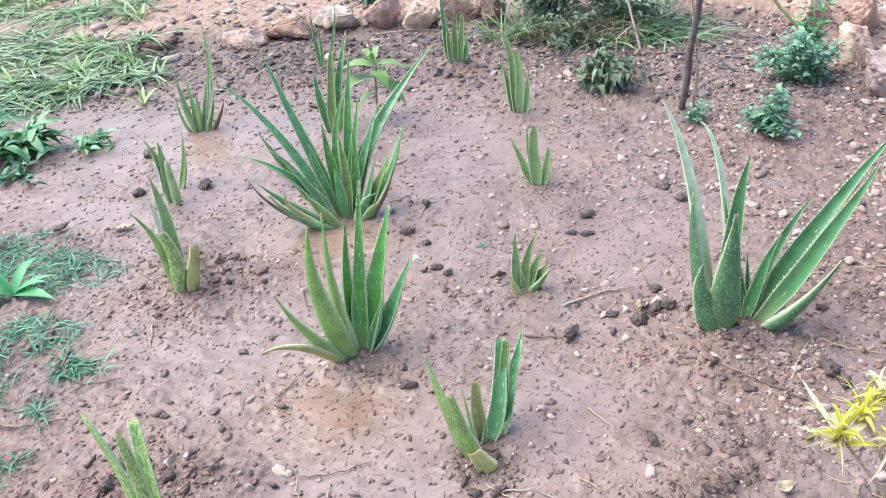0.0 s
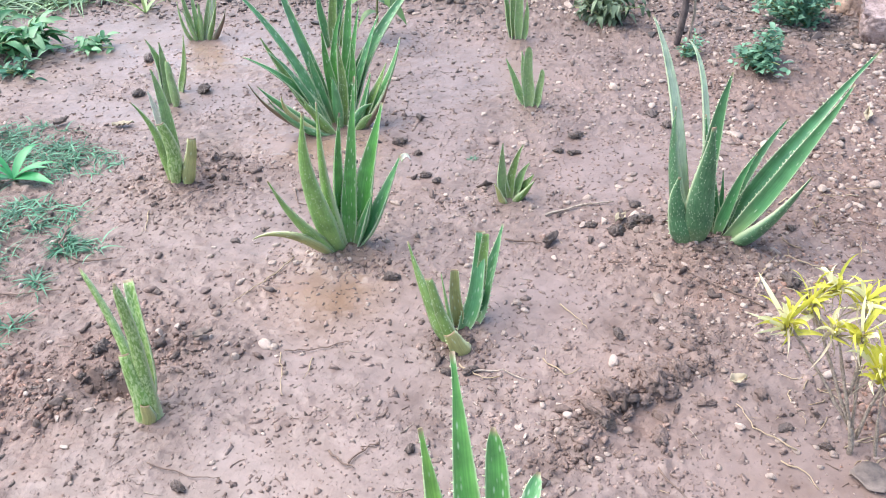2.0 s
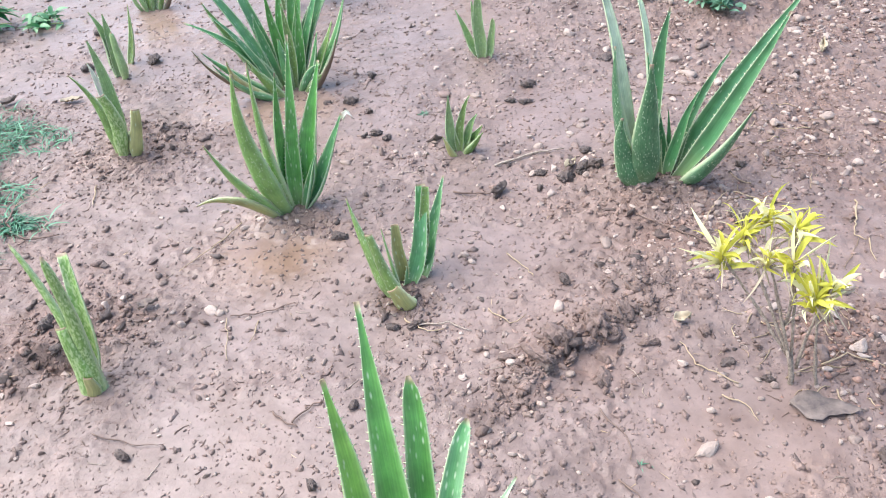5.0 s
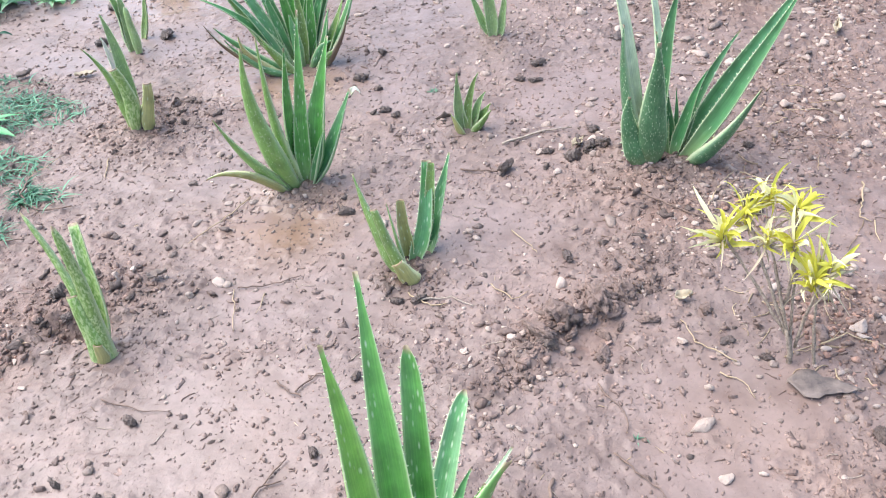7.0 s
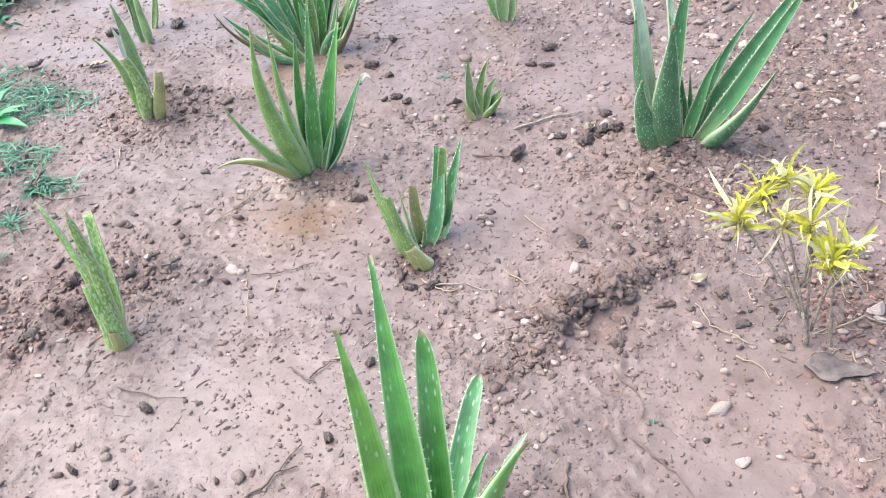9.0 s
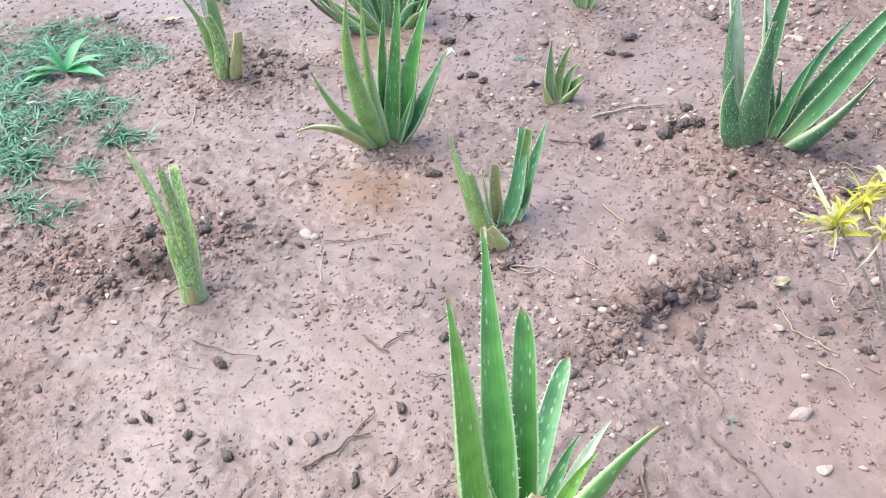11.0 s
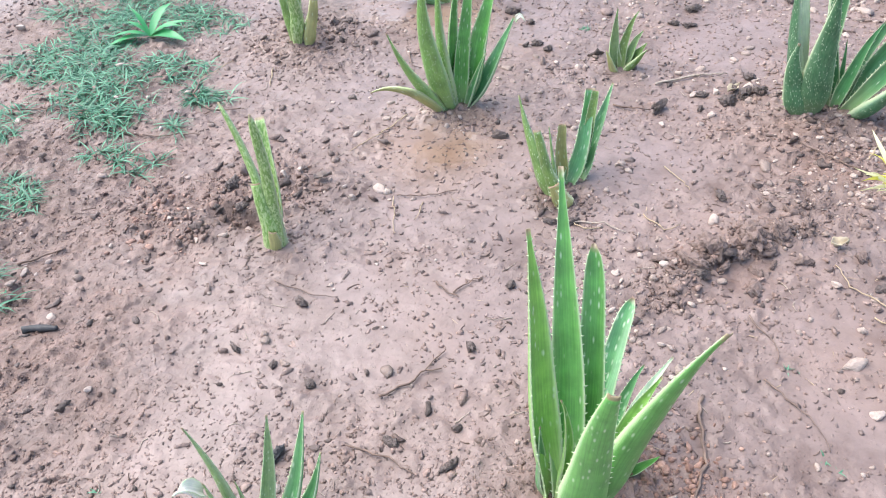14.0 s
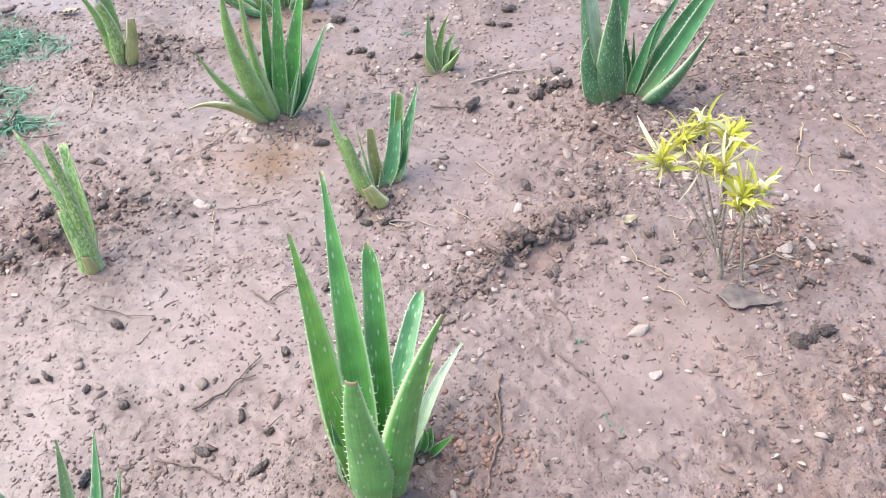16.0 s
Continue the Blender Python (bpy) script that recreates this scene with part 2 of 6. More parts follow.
def foliage_material(name, dark, light, rough=0.5, glow=0.25):
    """Thin leaves and blades: each island its own tone, some light comes through."""
    m, nt, bsdf = mat(name)
    geo = nt.nodes.new("ShaderNodeNewGeometry")
    n = noise_tex(nt, coords(nt), 30.0, 4.0)
    tone = math_(nt, "ADD", math_(nt, "MULTIPLY", geo.outputs["Random Per Island"], 0.75), math_(nt, "MULTIPLY", n, 0.3))
    col = ramp(nt, tone, [(0.1, dark), (0.95, light)])
    nt.links.new(col, bsdf.inputs["Base Color"])
    bsdf.inputs["Roughness"].default_value = rough
    trans = nt.nodes.new("ShaderNodeBsdfTranslucent")
    nt.links.new(col, trans.inputs[0])
    both = nt.nodes.new("ShaderNodeMixShader")
    both.inputs[0].default_value = glow
    nt.links.new(bsdf.outputs[0], both.inputs[1])
    nt.links.new(trans.outputs[0], both.inputs[2])
    nt.links.new(both.outputs[0], nt.nodes["Material Output"].inputs[0])
    return m


def bark_material(name, dark, light, rough=0.8, scale=40.0):
    m, nt, bsdf = mat(name)
    co = coords(nt)
    n = noise_tex(nt, co, scale, 6.0, 0.65)
    nt.links.new(ramp(nt, n, [(0.3, dark), (0.7, light)]), bsdf.inputs["Base Color"])
    bsdf.inputs["Roughness"].default_value = rough
    nt.links.new(bump(nt, n, 0.6, 0.003), bsdf.inputs["Normal"])
    return m


MUD = mud_material()
CLOD = crumb_material("dark_soil_clod", (0.044, 0.030, 0.024), (0.195, 0.136, 0.113), 0.5, 60.0, 0.005)
HUMUSCLOD = crumb_material("black_leaf_mould", (0.035, 0.027, 0.024), (0.21, 0.158, 0.138), 0.6)
TUFT = foliage_material("young_grass_tuft", (0.10, 0.21, 0.05), (0.46, 0.58, 0.27))
REDGRIT = crumb_material("red_grit", (0.16, 0.075, 0.05), (0.42, 0.25, 0.185), 0.55, 90.0)
PEBBLE = crumb_material("pale_pebble", (0.185, 0.128, 0.102), (0.49, 0.380, 0.316), 0.5, 90.0)
DARKCLOD = crumb_material("black_soil_clod", (0.026, 0.018, 0.015), (0.115, 0.082, 0.069), 0.45, 60.0, 0.006)
STONE = stone_material()
ALOE = aloe_material()
GRASS = foliage_material("long_grass", (0.03, 0.105, 0.05), (0.36, 0.52, 0.27))
CREEP = foliage_material("creeping_grass", (0.008, 0.070, 0.038), (0.17, 0.41, 0.24))
STRAW = foliage_material("dry_straw", (0.22, 0.15, 0.09), (0.55, 0.42, 0.27), 0.7, 0.1)
WEED = foliage_material("broad_weed_leaf", (0.03, 0.16, 0.06), (0.24, 0.47, 0.22), 0.4)
BUSHLEAF = foliage_material("dusty_bush_leaf", (0.075, 0.135, 0.085), (0.36, 0.46, 0.32))
LANCE = foliage_material("wet_lance_leaf", (0.02, 0.22, 0.07), (0.11, 0.44, 0.16), 0.35)
DARKWEED = foliage_material("wilted_weed_leaf", (0.03, 0.06, 0.035), (0.24, 0.31, 0.18))
# croton leaves caught by the sun: that brightness is put into a paler yellow
PALEYELLOW = foliage_material("sunlit_croton_leaf", (0.62, 0.58, 0.24), (0.88, 0.85, 0.56), 0.5, 0.3)
MUDCRUMB = crumb_material("wet_mud_crumb", (0.105, 0.074, 0.062), (0.285, 0.212, 0.182), 0.4)
REDCLOD = crumb_material("red_soil_clod", (0.052, 0.034, 0.028), (0.205, 0.140, 0.116), 0.6, 60.0, 0.006)
OLDWOOD = bark_material("weathered_wood", (0.035, 0.025, 0.024), (0.155, 0.115, 0.105), 0.8, 60.0)
SHRUBLEAF = foliage_material("shrub_leaf", (0.035, 0.13, 0.075), (0.26, 0.46, 0.29))
YELLOW = foliage_material("yellow_croton_leaf", (0.34, 0.37, 0.02), (0.90, 0.82, 0.15), 0.45, 0.3)
DRYLEAF = foliage_material("withered_leaf", (0.20, 0.15, 0.10), (0.62, 0.53, 0.38), 0.7, 0.15)
TWIG = bark_material("dead_twig", (0.08, 0.05, 0.04), (0.24, 0.16, 0.12))
STEM = bark_material("grey_stem", (0.20, 0.15, 0.115), (0.48, 0.39, 0.31), 0.75, 90.0)
WOODY = bark_material("croton_stem", (0.12, 0.088, 0.066), (0.44, 0.355, 0.275), 0.75, 190.0)
GREENSTEM = bark_material("green_stem", (0.14, 0.17, 0.06), (0.30, 0.33, 0.14), 0.6)
CHAR = bark_material("charred_wood", (0.012, 0.011, 0.012), (0.05, 0.046, 0.046), 0.6)

# ---- ground ----
_rng = np.random.default_rng(7)
_PERM = _rng.permutation(4096)
_VALS = _rng.random(4096)


def vnoise(x, y, seed=0):
    """Smooth value noise in 0..1 on arrays."""
    xi, yi = np.floor(x).astype(np.int64), np.floor(y).astype(np.int64)
    fx, fy = x - xi, y - yi
    fx, fy = fx * fx * (3 - 2 * fx), fy * fy * (3 - 2 * fy)

    def h(a, b):
        return _VALS[_PERM[(_PERM[(a + seed * 131) & 4095] + b) & 4095]]

    return (h(xi, yi) * (1 - fx) + h(xi + 1, yi) * fx) * (1 - fy) + (h(xi, yi + 1) * (1 - fx) + h(xi + 1, yi + 1) * fx) * fy


def fbm(x, y, scale, octaves=4, seed=0, gain=0.5):
    total, amp, norm = 0.0, 1.0, 0.0
    for k in range(octaves):
        total = total + amp * vnoise(x * scale + 17.3 * k, y * scale - 9.1 * k, seed + k)
        norm += amp
        amp *= gain
        scale *= 2.03
    return total / norm


def blob(x, y, cx, cy, rx, ry, soft=0.5):
    """1 inside an uneven ellipse, 0 outside."""
    wob = 0.55 * (fbm(x, y, 7.0, 3, 40) - 0.5)
    d = np.sqrt(((x - cx) / rx) ** 2 + ((y - cy) / ry) ** 2) + wob
    return np.clip((1 + soft / 2 - d) / soft, 0, 1)


# smooth water-laid silt: centre and half sizes
POOLS = [(-0.09, 1.27, 0.14, 0.14), (-0.36, 1.98, 0.22, 0.10), (-0.99, 2.64, 0.24, 0.13), (-1.30, 2.62, 0.40, 0.30),
         (-0.80, 2.30, 0.30, 0.22), (0.93, 0.79, 0.26, 0.17), (0.02, 0.68, 0.40, 0.24), (0.42, 1.28, 0.22, 0.14),
         (0.62, 1.92, 0.26, 0.24), (0.20, 2.55, 0.32, 0.26), (0.16, 0.98, 0.16, 0.12),
         (0.85, 0.60, 0.22, 0.16), (1.28, 1.15, 0.18, 0.14), (0.95, 2.05, 0.16, 0.14), (-1.35, 2.95, 0.35, 0.22), (-1.20, 2.15, 0.35, 0.14)]
# crumbly rises: centre, half sizes, height
RIDGES = [(-0.42, 1.00, 0.16, 0.13, 0.018), (-0.56, 0.34, 0.20, 0.20, 0.003), (-0.62, 0.84, 0.16, 0.10, 0.020), (-0.62, 1.72, 0.22, 0.20, 0.014),
          (0.86, 1.50, 0.22, 0.15, 0.016), (0.26, 1.11, 0.08, 0.06, 0.008), (1.15, 1.02, 0.14, 0.12, 0.014), (0.80, 1.20, 0.14, 0.07, 0.006),
          (0.44, 0.36, 0.16, 0.12, 0.012), (-0.98, 0.60, 0.32, 0.36, 0.004), (1.28, 0.50, 0.26, 0.24, 0.004), (-1.50, 1.72, 0.36, 0.34, 0.010), (-1.15, 1.25, 0.40, 0.40, 0.018), (-1.20, 0.75, 0.35, 0.25, 0.016), (-0.80, 0.42, 0.22, 0.18, 0.010),
          (1.35, 2.70, 0.60, 0.50, 0.030), (0.75, 3.35, 0.60, 0.45, 0.030), (-0.60, 3.75, 1.2, 0.40, 0.030),
          (-1.85, 2.55, 0.30, 0.20, 0.030), (-0.06, 1.40, 0.09, 0.07, 0.016), (1.25, 1.85, 0.30, 0.35, 0.010)]
# the crumbling bank over the shallow basin: its line
BANK = [(0.50, 0.80), (0.555, 0.885), (0.605, 0.955), (0.67, 1.01), (0.735, 1.045), (0.80, 1.10)]


def bank(x, y):
    """How far a place lies from the bank's line, and on which side (+: in the basin), and how far along it lies."""
    best, side, along = np.full(np.shape(x), 9.0), np.zeros(np.shape(x)), np.zeros(np.shape(x))
    for i, ((x0, y0), (x1, y1)) in enumerate(zip(BANK[:-1], BANK[1:])):
        dx, dy = x1 - x0, y1 - y0
        u = np.clip(((x - x0) * dx + (y - y0) * dy) / (dx * dx + dy * dy), 0, 1)
        d = np.hypot(x - x0 - u * dx, y - y0 - u * dy)
        near = d < best
        best = np.where(near, d, best)
        side = np.where(near, np.sign((x - x0) * dy - (y - y0) * dx), side)
        along = np.where(near, (i + u) / (len(BANK) - 1), along)
    return best, side, along


def worked(x, y, reach=0.0):
    """1 on the bed, falling to 0 on the open land round it."""
    e = np.clip((2.4 + reach - np.abs(x)) / (0.8 + reach * 0.5), 0, 1) * np.clip((y + 0.02 + reach) / (0.15 + reach * 0.5), 0, 1) * np.clip((5.6 + reach - y) / (0.5 + reach * 0.5), 0, 1)
    return e * e * (3 - 2 * e)


def wetness(x, y):
    w = np.clip((fbm(x, y, 2.6, 4, 11) - 0.47) * 4.5, 0, 1) * 0.75 * worked(x, y, 1.0) + 0.3 * (1 - worked(x, y, 1.0))
    w = 0.58 + 0.42 * w
    for p in POOLS:
        w = np.maximum(w, blob(x, y, *p, 1.1))
    for cx, cy, rx, ry, _ in RIDGES:
        w = w * (1 - 0.8 * blob(x, y, cx, cy, rx, ry, 0.9))
    d, side, along = bank(x, y)
    w = w * (1 - 0.85 * np.exp(-(d / np.where(side > 0, 0.03, 0.06)) ** 2))
    far = np.clip((y - 3.0) / 0.5, 0, 1)
    return w * (1 - 0.85 * far)


def pools(x, y):
    """Thin brown standing water at the feet of a few plants."""
    p = 0.0
    for q in POOLS[:3]:
        p = np.maximum(p, blob(x, y, *q, 1.2))
    return p * np.clip(0.35 + 1.3 * fbm(x, y, 14, 3, 170), 0, 1)


def dark_earth(x, y):
    """Black leaf mould below the bush, the shrub and along the stones; darker ground in the hollow by aloe_c."""
    p = 0.0
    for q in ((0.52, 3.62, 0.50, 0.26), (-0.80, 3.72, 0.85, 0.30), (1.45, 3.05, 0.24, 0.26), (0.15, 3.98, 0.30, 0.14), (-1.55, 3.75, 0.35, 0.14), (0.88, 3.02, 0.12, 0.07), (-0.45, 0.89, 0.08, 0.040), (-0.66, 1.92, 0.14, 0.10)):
        p = np.maximum(p, blob(x, y, *q, 0.9))
    p = np.maximum(p, 0.55 * np.clip((y - 2.9) / 0.6, 0, 1) * (1 - litter(x, y)))
    return p * np.clip((fbm(x, y, 16, 3, 90) - 0.30) * 4, 0.2, 1) * worked(x, y)


def red_earth(x, y):
    """Patches of redder, drier earth."""
    p = 0.0
    for q in ((-0.80, 0.42, 0.34, 0.30), (-0.58, 0.74, 0.28, 0.30), (-0.80, 1.02, 0.26, 0.20), (1.30, 0.45, 0.26, 0.24), (-1.48, 1.72, 0.36, 0.34), (-1.30, 1.20, 0.40, 0.30), (0.56, 0.42, 0.16, 0.14), (1.30, 1.70, 0.30, 0.40), (0.60, 0.91, 0.10, 0.07), (0.86, 1.36, 0.22, 0.10), (1.16, 1.00, 0.16, 0.12), (-0.62, 0.86, 0.14, 0.10), (1.30, 2.50, 0.40, 0.30)):
        p = np.maximum(p, blob(x, y, *q, 1.0))
    return p * np.clip((fbm(x, y, 12, 3, 95) - 0.28) * 3.5, 0.2, 1) * worked(x, y)


def litter(x, y):
    """Beyond the stones the soil is drier, orange and strewn."""
    line = 4.05 - 0.25 * np.clip((-x - 1.0), 0, 2) - 0.8 * np.clip(x - 1.2, 0, 1.2)
    drift = np.clip(fbm(x, y, 0.12, 3, 140) * 2.4 - 0.6, 0, 1)
    reach = worked(x, y, 4.0)
    line = line + 0.5 * (fbm(x, y, 0.7, 3, 150) - 0.5) * (1 - worked(x, y))
    soft = 0.25 + 1.6 * (1 - worked(x, y, 1.0))
    return np.clip((y - line) / soft, 0, 1) * (reach + (1 - reach) * drift)


def height(x, y):
    x, y = np.asarray(x, float), np.asarray(y, float)
    w = wetness(x, y)
    z = 0.020 * (fbm(x, y, 1.3, 3, 3) - 0.5) * worked(x, y, 1.5)
    for cx, cy, rx, ry, h in RIDGES:
        z = z + h * np.exp(-1.2 * (((x - cx) / rx) ** 2 + ((y - cy) / ry) ** 2))
    r = (1 - 0.94 * w) * worked(x, y)
    z = z + r * (0.022 * (fbm(x, y, 9, 3, 5) - 0.5) + 0.016 * (fbm(x, y, 30, 3, 8, 0.55) - 0.5))
    lumps = np.clip(fbm(x, y, 48, 2, 21) - 0.56, 0, 1)
    z = z + r * (0.040 * lumps + 0.008 * (fbm(x, y, 85, 2, 33, 0.6) - 0.5))
    d, side, along = bank(x, y)
    ends = np.clip(along * 5, 0, 1) * np.clip((1 - along) * 5, 0, 1)
    crest = np.where(side > 0, np.exp(-(d / 0.034) ** 2), np.exp(-(d / 0.070) ** 2))
    z = z + 0.021 * crest * ends * (0.45 + 1.1 * fbm(x, y, 22, 3, 77))
    z = z - 0.008 * np.exp(-(((x - 0.90) / 0.24) ** 2 + ((y - 0.82) / 0.16) ** 2) * 1.3)
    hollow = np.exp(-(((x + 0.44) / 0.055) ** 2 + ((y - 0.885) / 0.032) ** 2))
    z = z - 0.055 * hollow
    far = litter(x, y)
    return z + far * 0.07 * worked(x, y, 4.0)


def axis(spans):
    out = []
    for a, b, step in spans:
        out.append(np.arange(a, b - step * 0.5, step))
    return np.concatenate(out + [[spans[-1][1]]])


far_out = np.geomspace(0.03, 600, 34)
xs = axis([(-2.4, -1.2, 0.013), (-1.2, 1.5, 0.0048), (1.5, 2.4, 0.013)])
xs = np.concatenate([-2.4 - far_out[::-1], xs, 2.4 + far_out])
ys = axis([(0.0, 1.7, 0.0048), (1.7, 2.8, 0.0075), (2.8, 5.6, 0.015)])
ys = np.concatenate([0.0 - far_out[::-1], ys, 5.6 + far_out])
gx, gy = np.meshgrid(xs, ys)


def grid_mesh(name, X, Y, Z):
    ny, nx = X.shape
    me = bpy.data.meshes.new(name)
    idx = np.arange(nx * ny).reshape(ny, nx)
    quads = np.stack([idx[:-1, :-1], idx[:-1, 1:], idx[1:, 1:], idx[1:, :-1]], -1).reshape(-1, 4)
    me.vertices.add(nx * ny)
    me.vertices.foreach_set("co", np.stack([X, Y, Z], -1).ravel().astype(np.float32))
    me.loops.add(quads.size)
    me.loops.foreach_set("vertex_index", quads.ravel().astype(np.int32))
    me.polygons.add(len(quads))
    me.polygons.foreach_set("loop_start", np.arange(0, quads.size, 4, dtype=np.int32))
    me.polygons.foreach_set("use_smooth", np.ones(len(quads), bool))
    me.update(calc_edges=True)
    return me


ground_mesh = grid_mesh("ground", gx, gy, height(gx, gy))
for key, values in (("wet", wetness(gx, gy)), ("litter", litter(gx, gy)), ("pool", pools(gx, gy)), ("dark_earth", dark_earth(gx, gy)), ("red_earth", red_earth(gx, gy))):
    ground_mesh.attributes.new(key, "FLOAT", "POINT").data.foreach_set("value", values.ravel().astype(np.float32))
ground_mesh.materials.append(MUD)
ground = tagged(new("ground", ground_mesh), "wet red-brown muddy garden soil with smooth silt pools", "ground", kind="structure")


def gz(x, y):
    return float(height(np.array([x]), np.array([y]))[0])


# ---- small builders ----
def part(name, bm, material, parent=None, label=""):
    me = bpy.data.meshes.new(name)
    bm.to_mesh(me)
    bm.free()
    for p in me.polygons:
        p.use_smooth = True
    me.materials.append(material)
    ob = new(name, me)
    ob.parent = parent
    return tagged(ob, label)


def raw_mesh(name, verts, faces, material, smooth=True):
    me = bpy.data.meshes.new(name)
    me.from_pydata(np.asarray(verts).tolist(), [], faces if isinstance(faces, list) else np.asarray(faces).tolist())
    if smooth:
        me.polygons.foreach_set("use_smooth", np.ones(len(me.polygons), bool))
    me.materials.append(material)
    me.update()
    return me


def thing(name, x, y, label, category, group="", sink=0.0):
    e = new(name)
    e.empty_display_size = 0.05
    e.location = (x, y, gz(x, y) - sink)
    return tagged(e, label, category, group)


def ico(sub):
    bm = bmesh.new()
    bmesh.ops.create_icosphere(bm, subdivisions=sub, radius=1.0)
    v = np.array([p.co[:] for p in bm.verts])
    f = np.array([[q.index for q in p.verts] for p in bm.faces])
    bm.free()
    return v, f


ICO1, ICO2, ICO3, ICO4 = ico(1), ico(2), ico(3), ico(4)


def lumpy(rng, base, size, flat=0.6, rough=0.3, facets=6):
    """One irregular lump: an uneven, flattened, chipped ball."""
    v = base[0].copy()
    k = rng.normal(size=(facets, 3))
    k /= np.linalg.norm(k, axis=1)[:, None]
    for d in k:
        cut = rng.uniform(0.35, 0.75)
        over = np.clip(v @ d - cut, 0, None)
        v -= over[:, None] * d * 0.95
    v *= 1 + rough * rng.uniform(-0.5, 0.5, (len(v), 1))
    v *= np.array([rng.uniform(1.0, 1.5), rng.uniform(0.5, 1.0), rng.uniform(flat * 0.7, flat * 1.2)])
    a = rng.uniform(0, 2 * math.pi)
    c, s = math.cos(a), math.sin(a)
    return (v @ np.array([[c, -s, 0], [s, c, 0], [0, 0, 1]])) * size


def scatter(name, n, rng, base, sizes, keep, material, label, category, flat, rough, sink, zone, facets=5, cut=(0.45, 0.85)):
    """Many small pieces on the ground, joined; keep(x, y) gives the chance of one there."""
    x = rng.uniform(zone[0], zone[1], n * 6)
    y = zone[2] + (zone[3] - zone[2]) * rng.uniform(0, 1, n * 6) ** 1.25
    ok = np.where(rng.random(n * 6) < keep(x, y))[0][:n]
    x, y = x[ok], y[ok]
    k, m = len(x), len(base[0])
    size = sizes(rng, k)
    v = np.repeat(base[0][None], k, 0)
    for _ in range(facets):
        d = rng.normal(size=(k, 1, 3))
        d /= np.linalg.norm(d, axis=2, keepdims=True)
        over = np.clip((v * d).sum(2, keepdims=True) - rng.uniform(*cut, (k, 1, 1)), 0, None)
        v = v - over * d * 0.95
    for _ in range(3):
        d = rng.normal(size=(k, 1, 3)) * 2.2
        v = v * (1 + 0.45 * rough * np.sin((v * d).sum(2, keepdims=True) + rng.uniform(0, 6.3, (k, 1, 1))))
    v = v * (1 + 0.5 * rough * rng.uniform(-0.5, 0.5, (k, m, 1)))
    v = v * np.stack([rng.uniform(0.9, 1.4, k), rng.uniform(0.6, 1.0, k), rng.uniform(flat * 0.7, flat * 1.2, k)], 1)[:, None]
    a = rng.uniform(0, 2 * math.pi, k)[:, None]
    v = np.stack([v[..., 0] * np.cos(a) - v[..., 1] * np.sin(a), v[..., 0] * np.sin(a) + v[..., 1] * np.cos(a), v[..., 2]], 2)
    v = v * size[:, None, None] + np.stack([x, y, height(x, y) + size * sink], 1)[:, None]
    f = (base[1][None] + (np.arange(k) * m)[:, None, None]).reshape(-1, 3)
    me = raw_mesh(name, v.reshape(-1, 3), f, material, smooth=material is not HUMUSCLOD)
    if material is MUD:
        for key, values in (("wet", wetness(x, y) * 0.5), ("litter", litter(x, y)), ("dark_earth", dark_earth(x, y)), ("red_earth", red_earth(x, y)), ("piece", np.ones(k))):
            me.attributes.new(key, "FLOAT", "POINT").data.foreach_set("value", np.repeat(values, m).astype(np.float32))
    return tagged(new(name, me), label, category, kind="stuff")


def tube(points, radii, sides=6, cap=True):
    """A tapered round rod through points: verts and faces."""
    pts = [Vector(p) for p in points]
    verts, faces = [], []
    up = Vector((0.13, 0.31, 0.94))
    for i, p in enumerate(pts):
        t = (pts[min(i + 1, len(pts) - 1)] - pts[max(i - 1, 0)]).normalized()
        a = t.cross(up)
        if a.length < 1e-3:
            a = t.cross(Vector((1, 0, 0)))
        a.normalize()
        b = t.cross(a)
        for k in range(sides):
            w = 2 * math.pi * k / sides
            verts.append(p + (a * math.cos(w) + b * math.sin(w)) * radii[i])
    for i in range(len(pts) - 1):
        for k in range(sides):
            j = (k + 1) % sides
            faces.append((i * sides + k, i * sides + j, (i + 1) * sides + j, (i + 1) * sides + k))
    if cap:
        faces.append(tuple(range(sides))[::-1])
        faces.append(tuple((len(pts) - 1) * sides + k for k in range(sides)))
    return [tuple(v) for v in verts], faces


def bezier(b, c, t, n):
    b, c, t = Vector(b), Vector(c), Vector(t)
    return [b * (1 - u) ** 2 + c * 2 * u * (1 - u) + t * u * u for u in (i / n for i in range(n + 1))]


def join(pieces):
    verts, faces = [], []
    for v, f in pieces:
        o = len(verts)
        verts += [tuple(p) for p in v]
        faces += [tuple(i + o for i in q) for q in f]
    return verts, faces


def blade(b, c, t, w, n=5, turn=0.0, fold=0.25, profile=0.7):
    """A thin leaf: a creased strip along a curve, widest at about a third. verts and faces."""
    pts = bezier(b, c, t, n)
    axis_ = (pts[-1] - pts[0]).normalized()
    side = axis_.cross(Vector((0, 0, 1)))
    if side.length < 0.05:
        side = Vector((1, 0, 0))
    side.normalize()
    side = Matrix.Rotation(turn, 3, axis_) @ side
    up = side.cross(axis_).normalized()
    verts, faces = [], []
    for i, p in enumerate(pts):
        u = i / n
        h = w * 0.5 * (math.sin(math.pi * min(1, (u * 0.9 + 0.1)) ** profile) + 0.03)
        verts += [p - side * h + up * h * fold, p, p + side * h + up * h * fold]
    for i in range(n):
        k = i * 3
        faces += [(k, k + 1, k + 4, k + 3), (k + 1, k + 2, k + 5, k + 4)]
    return [tuple(v) for v in verts], faces


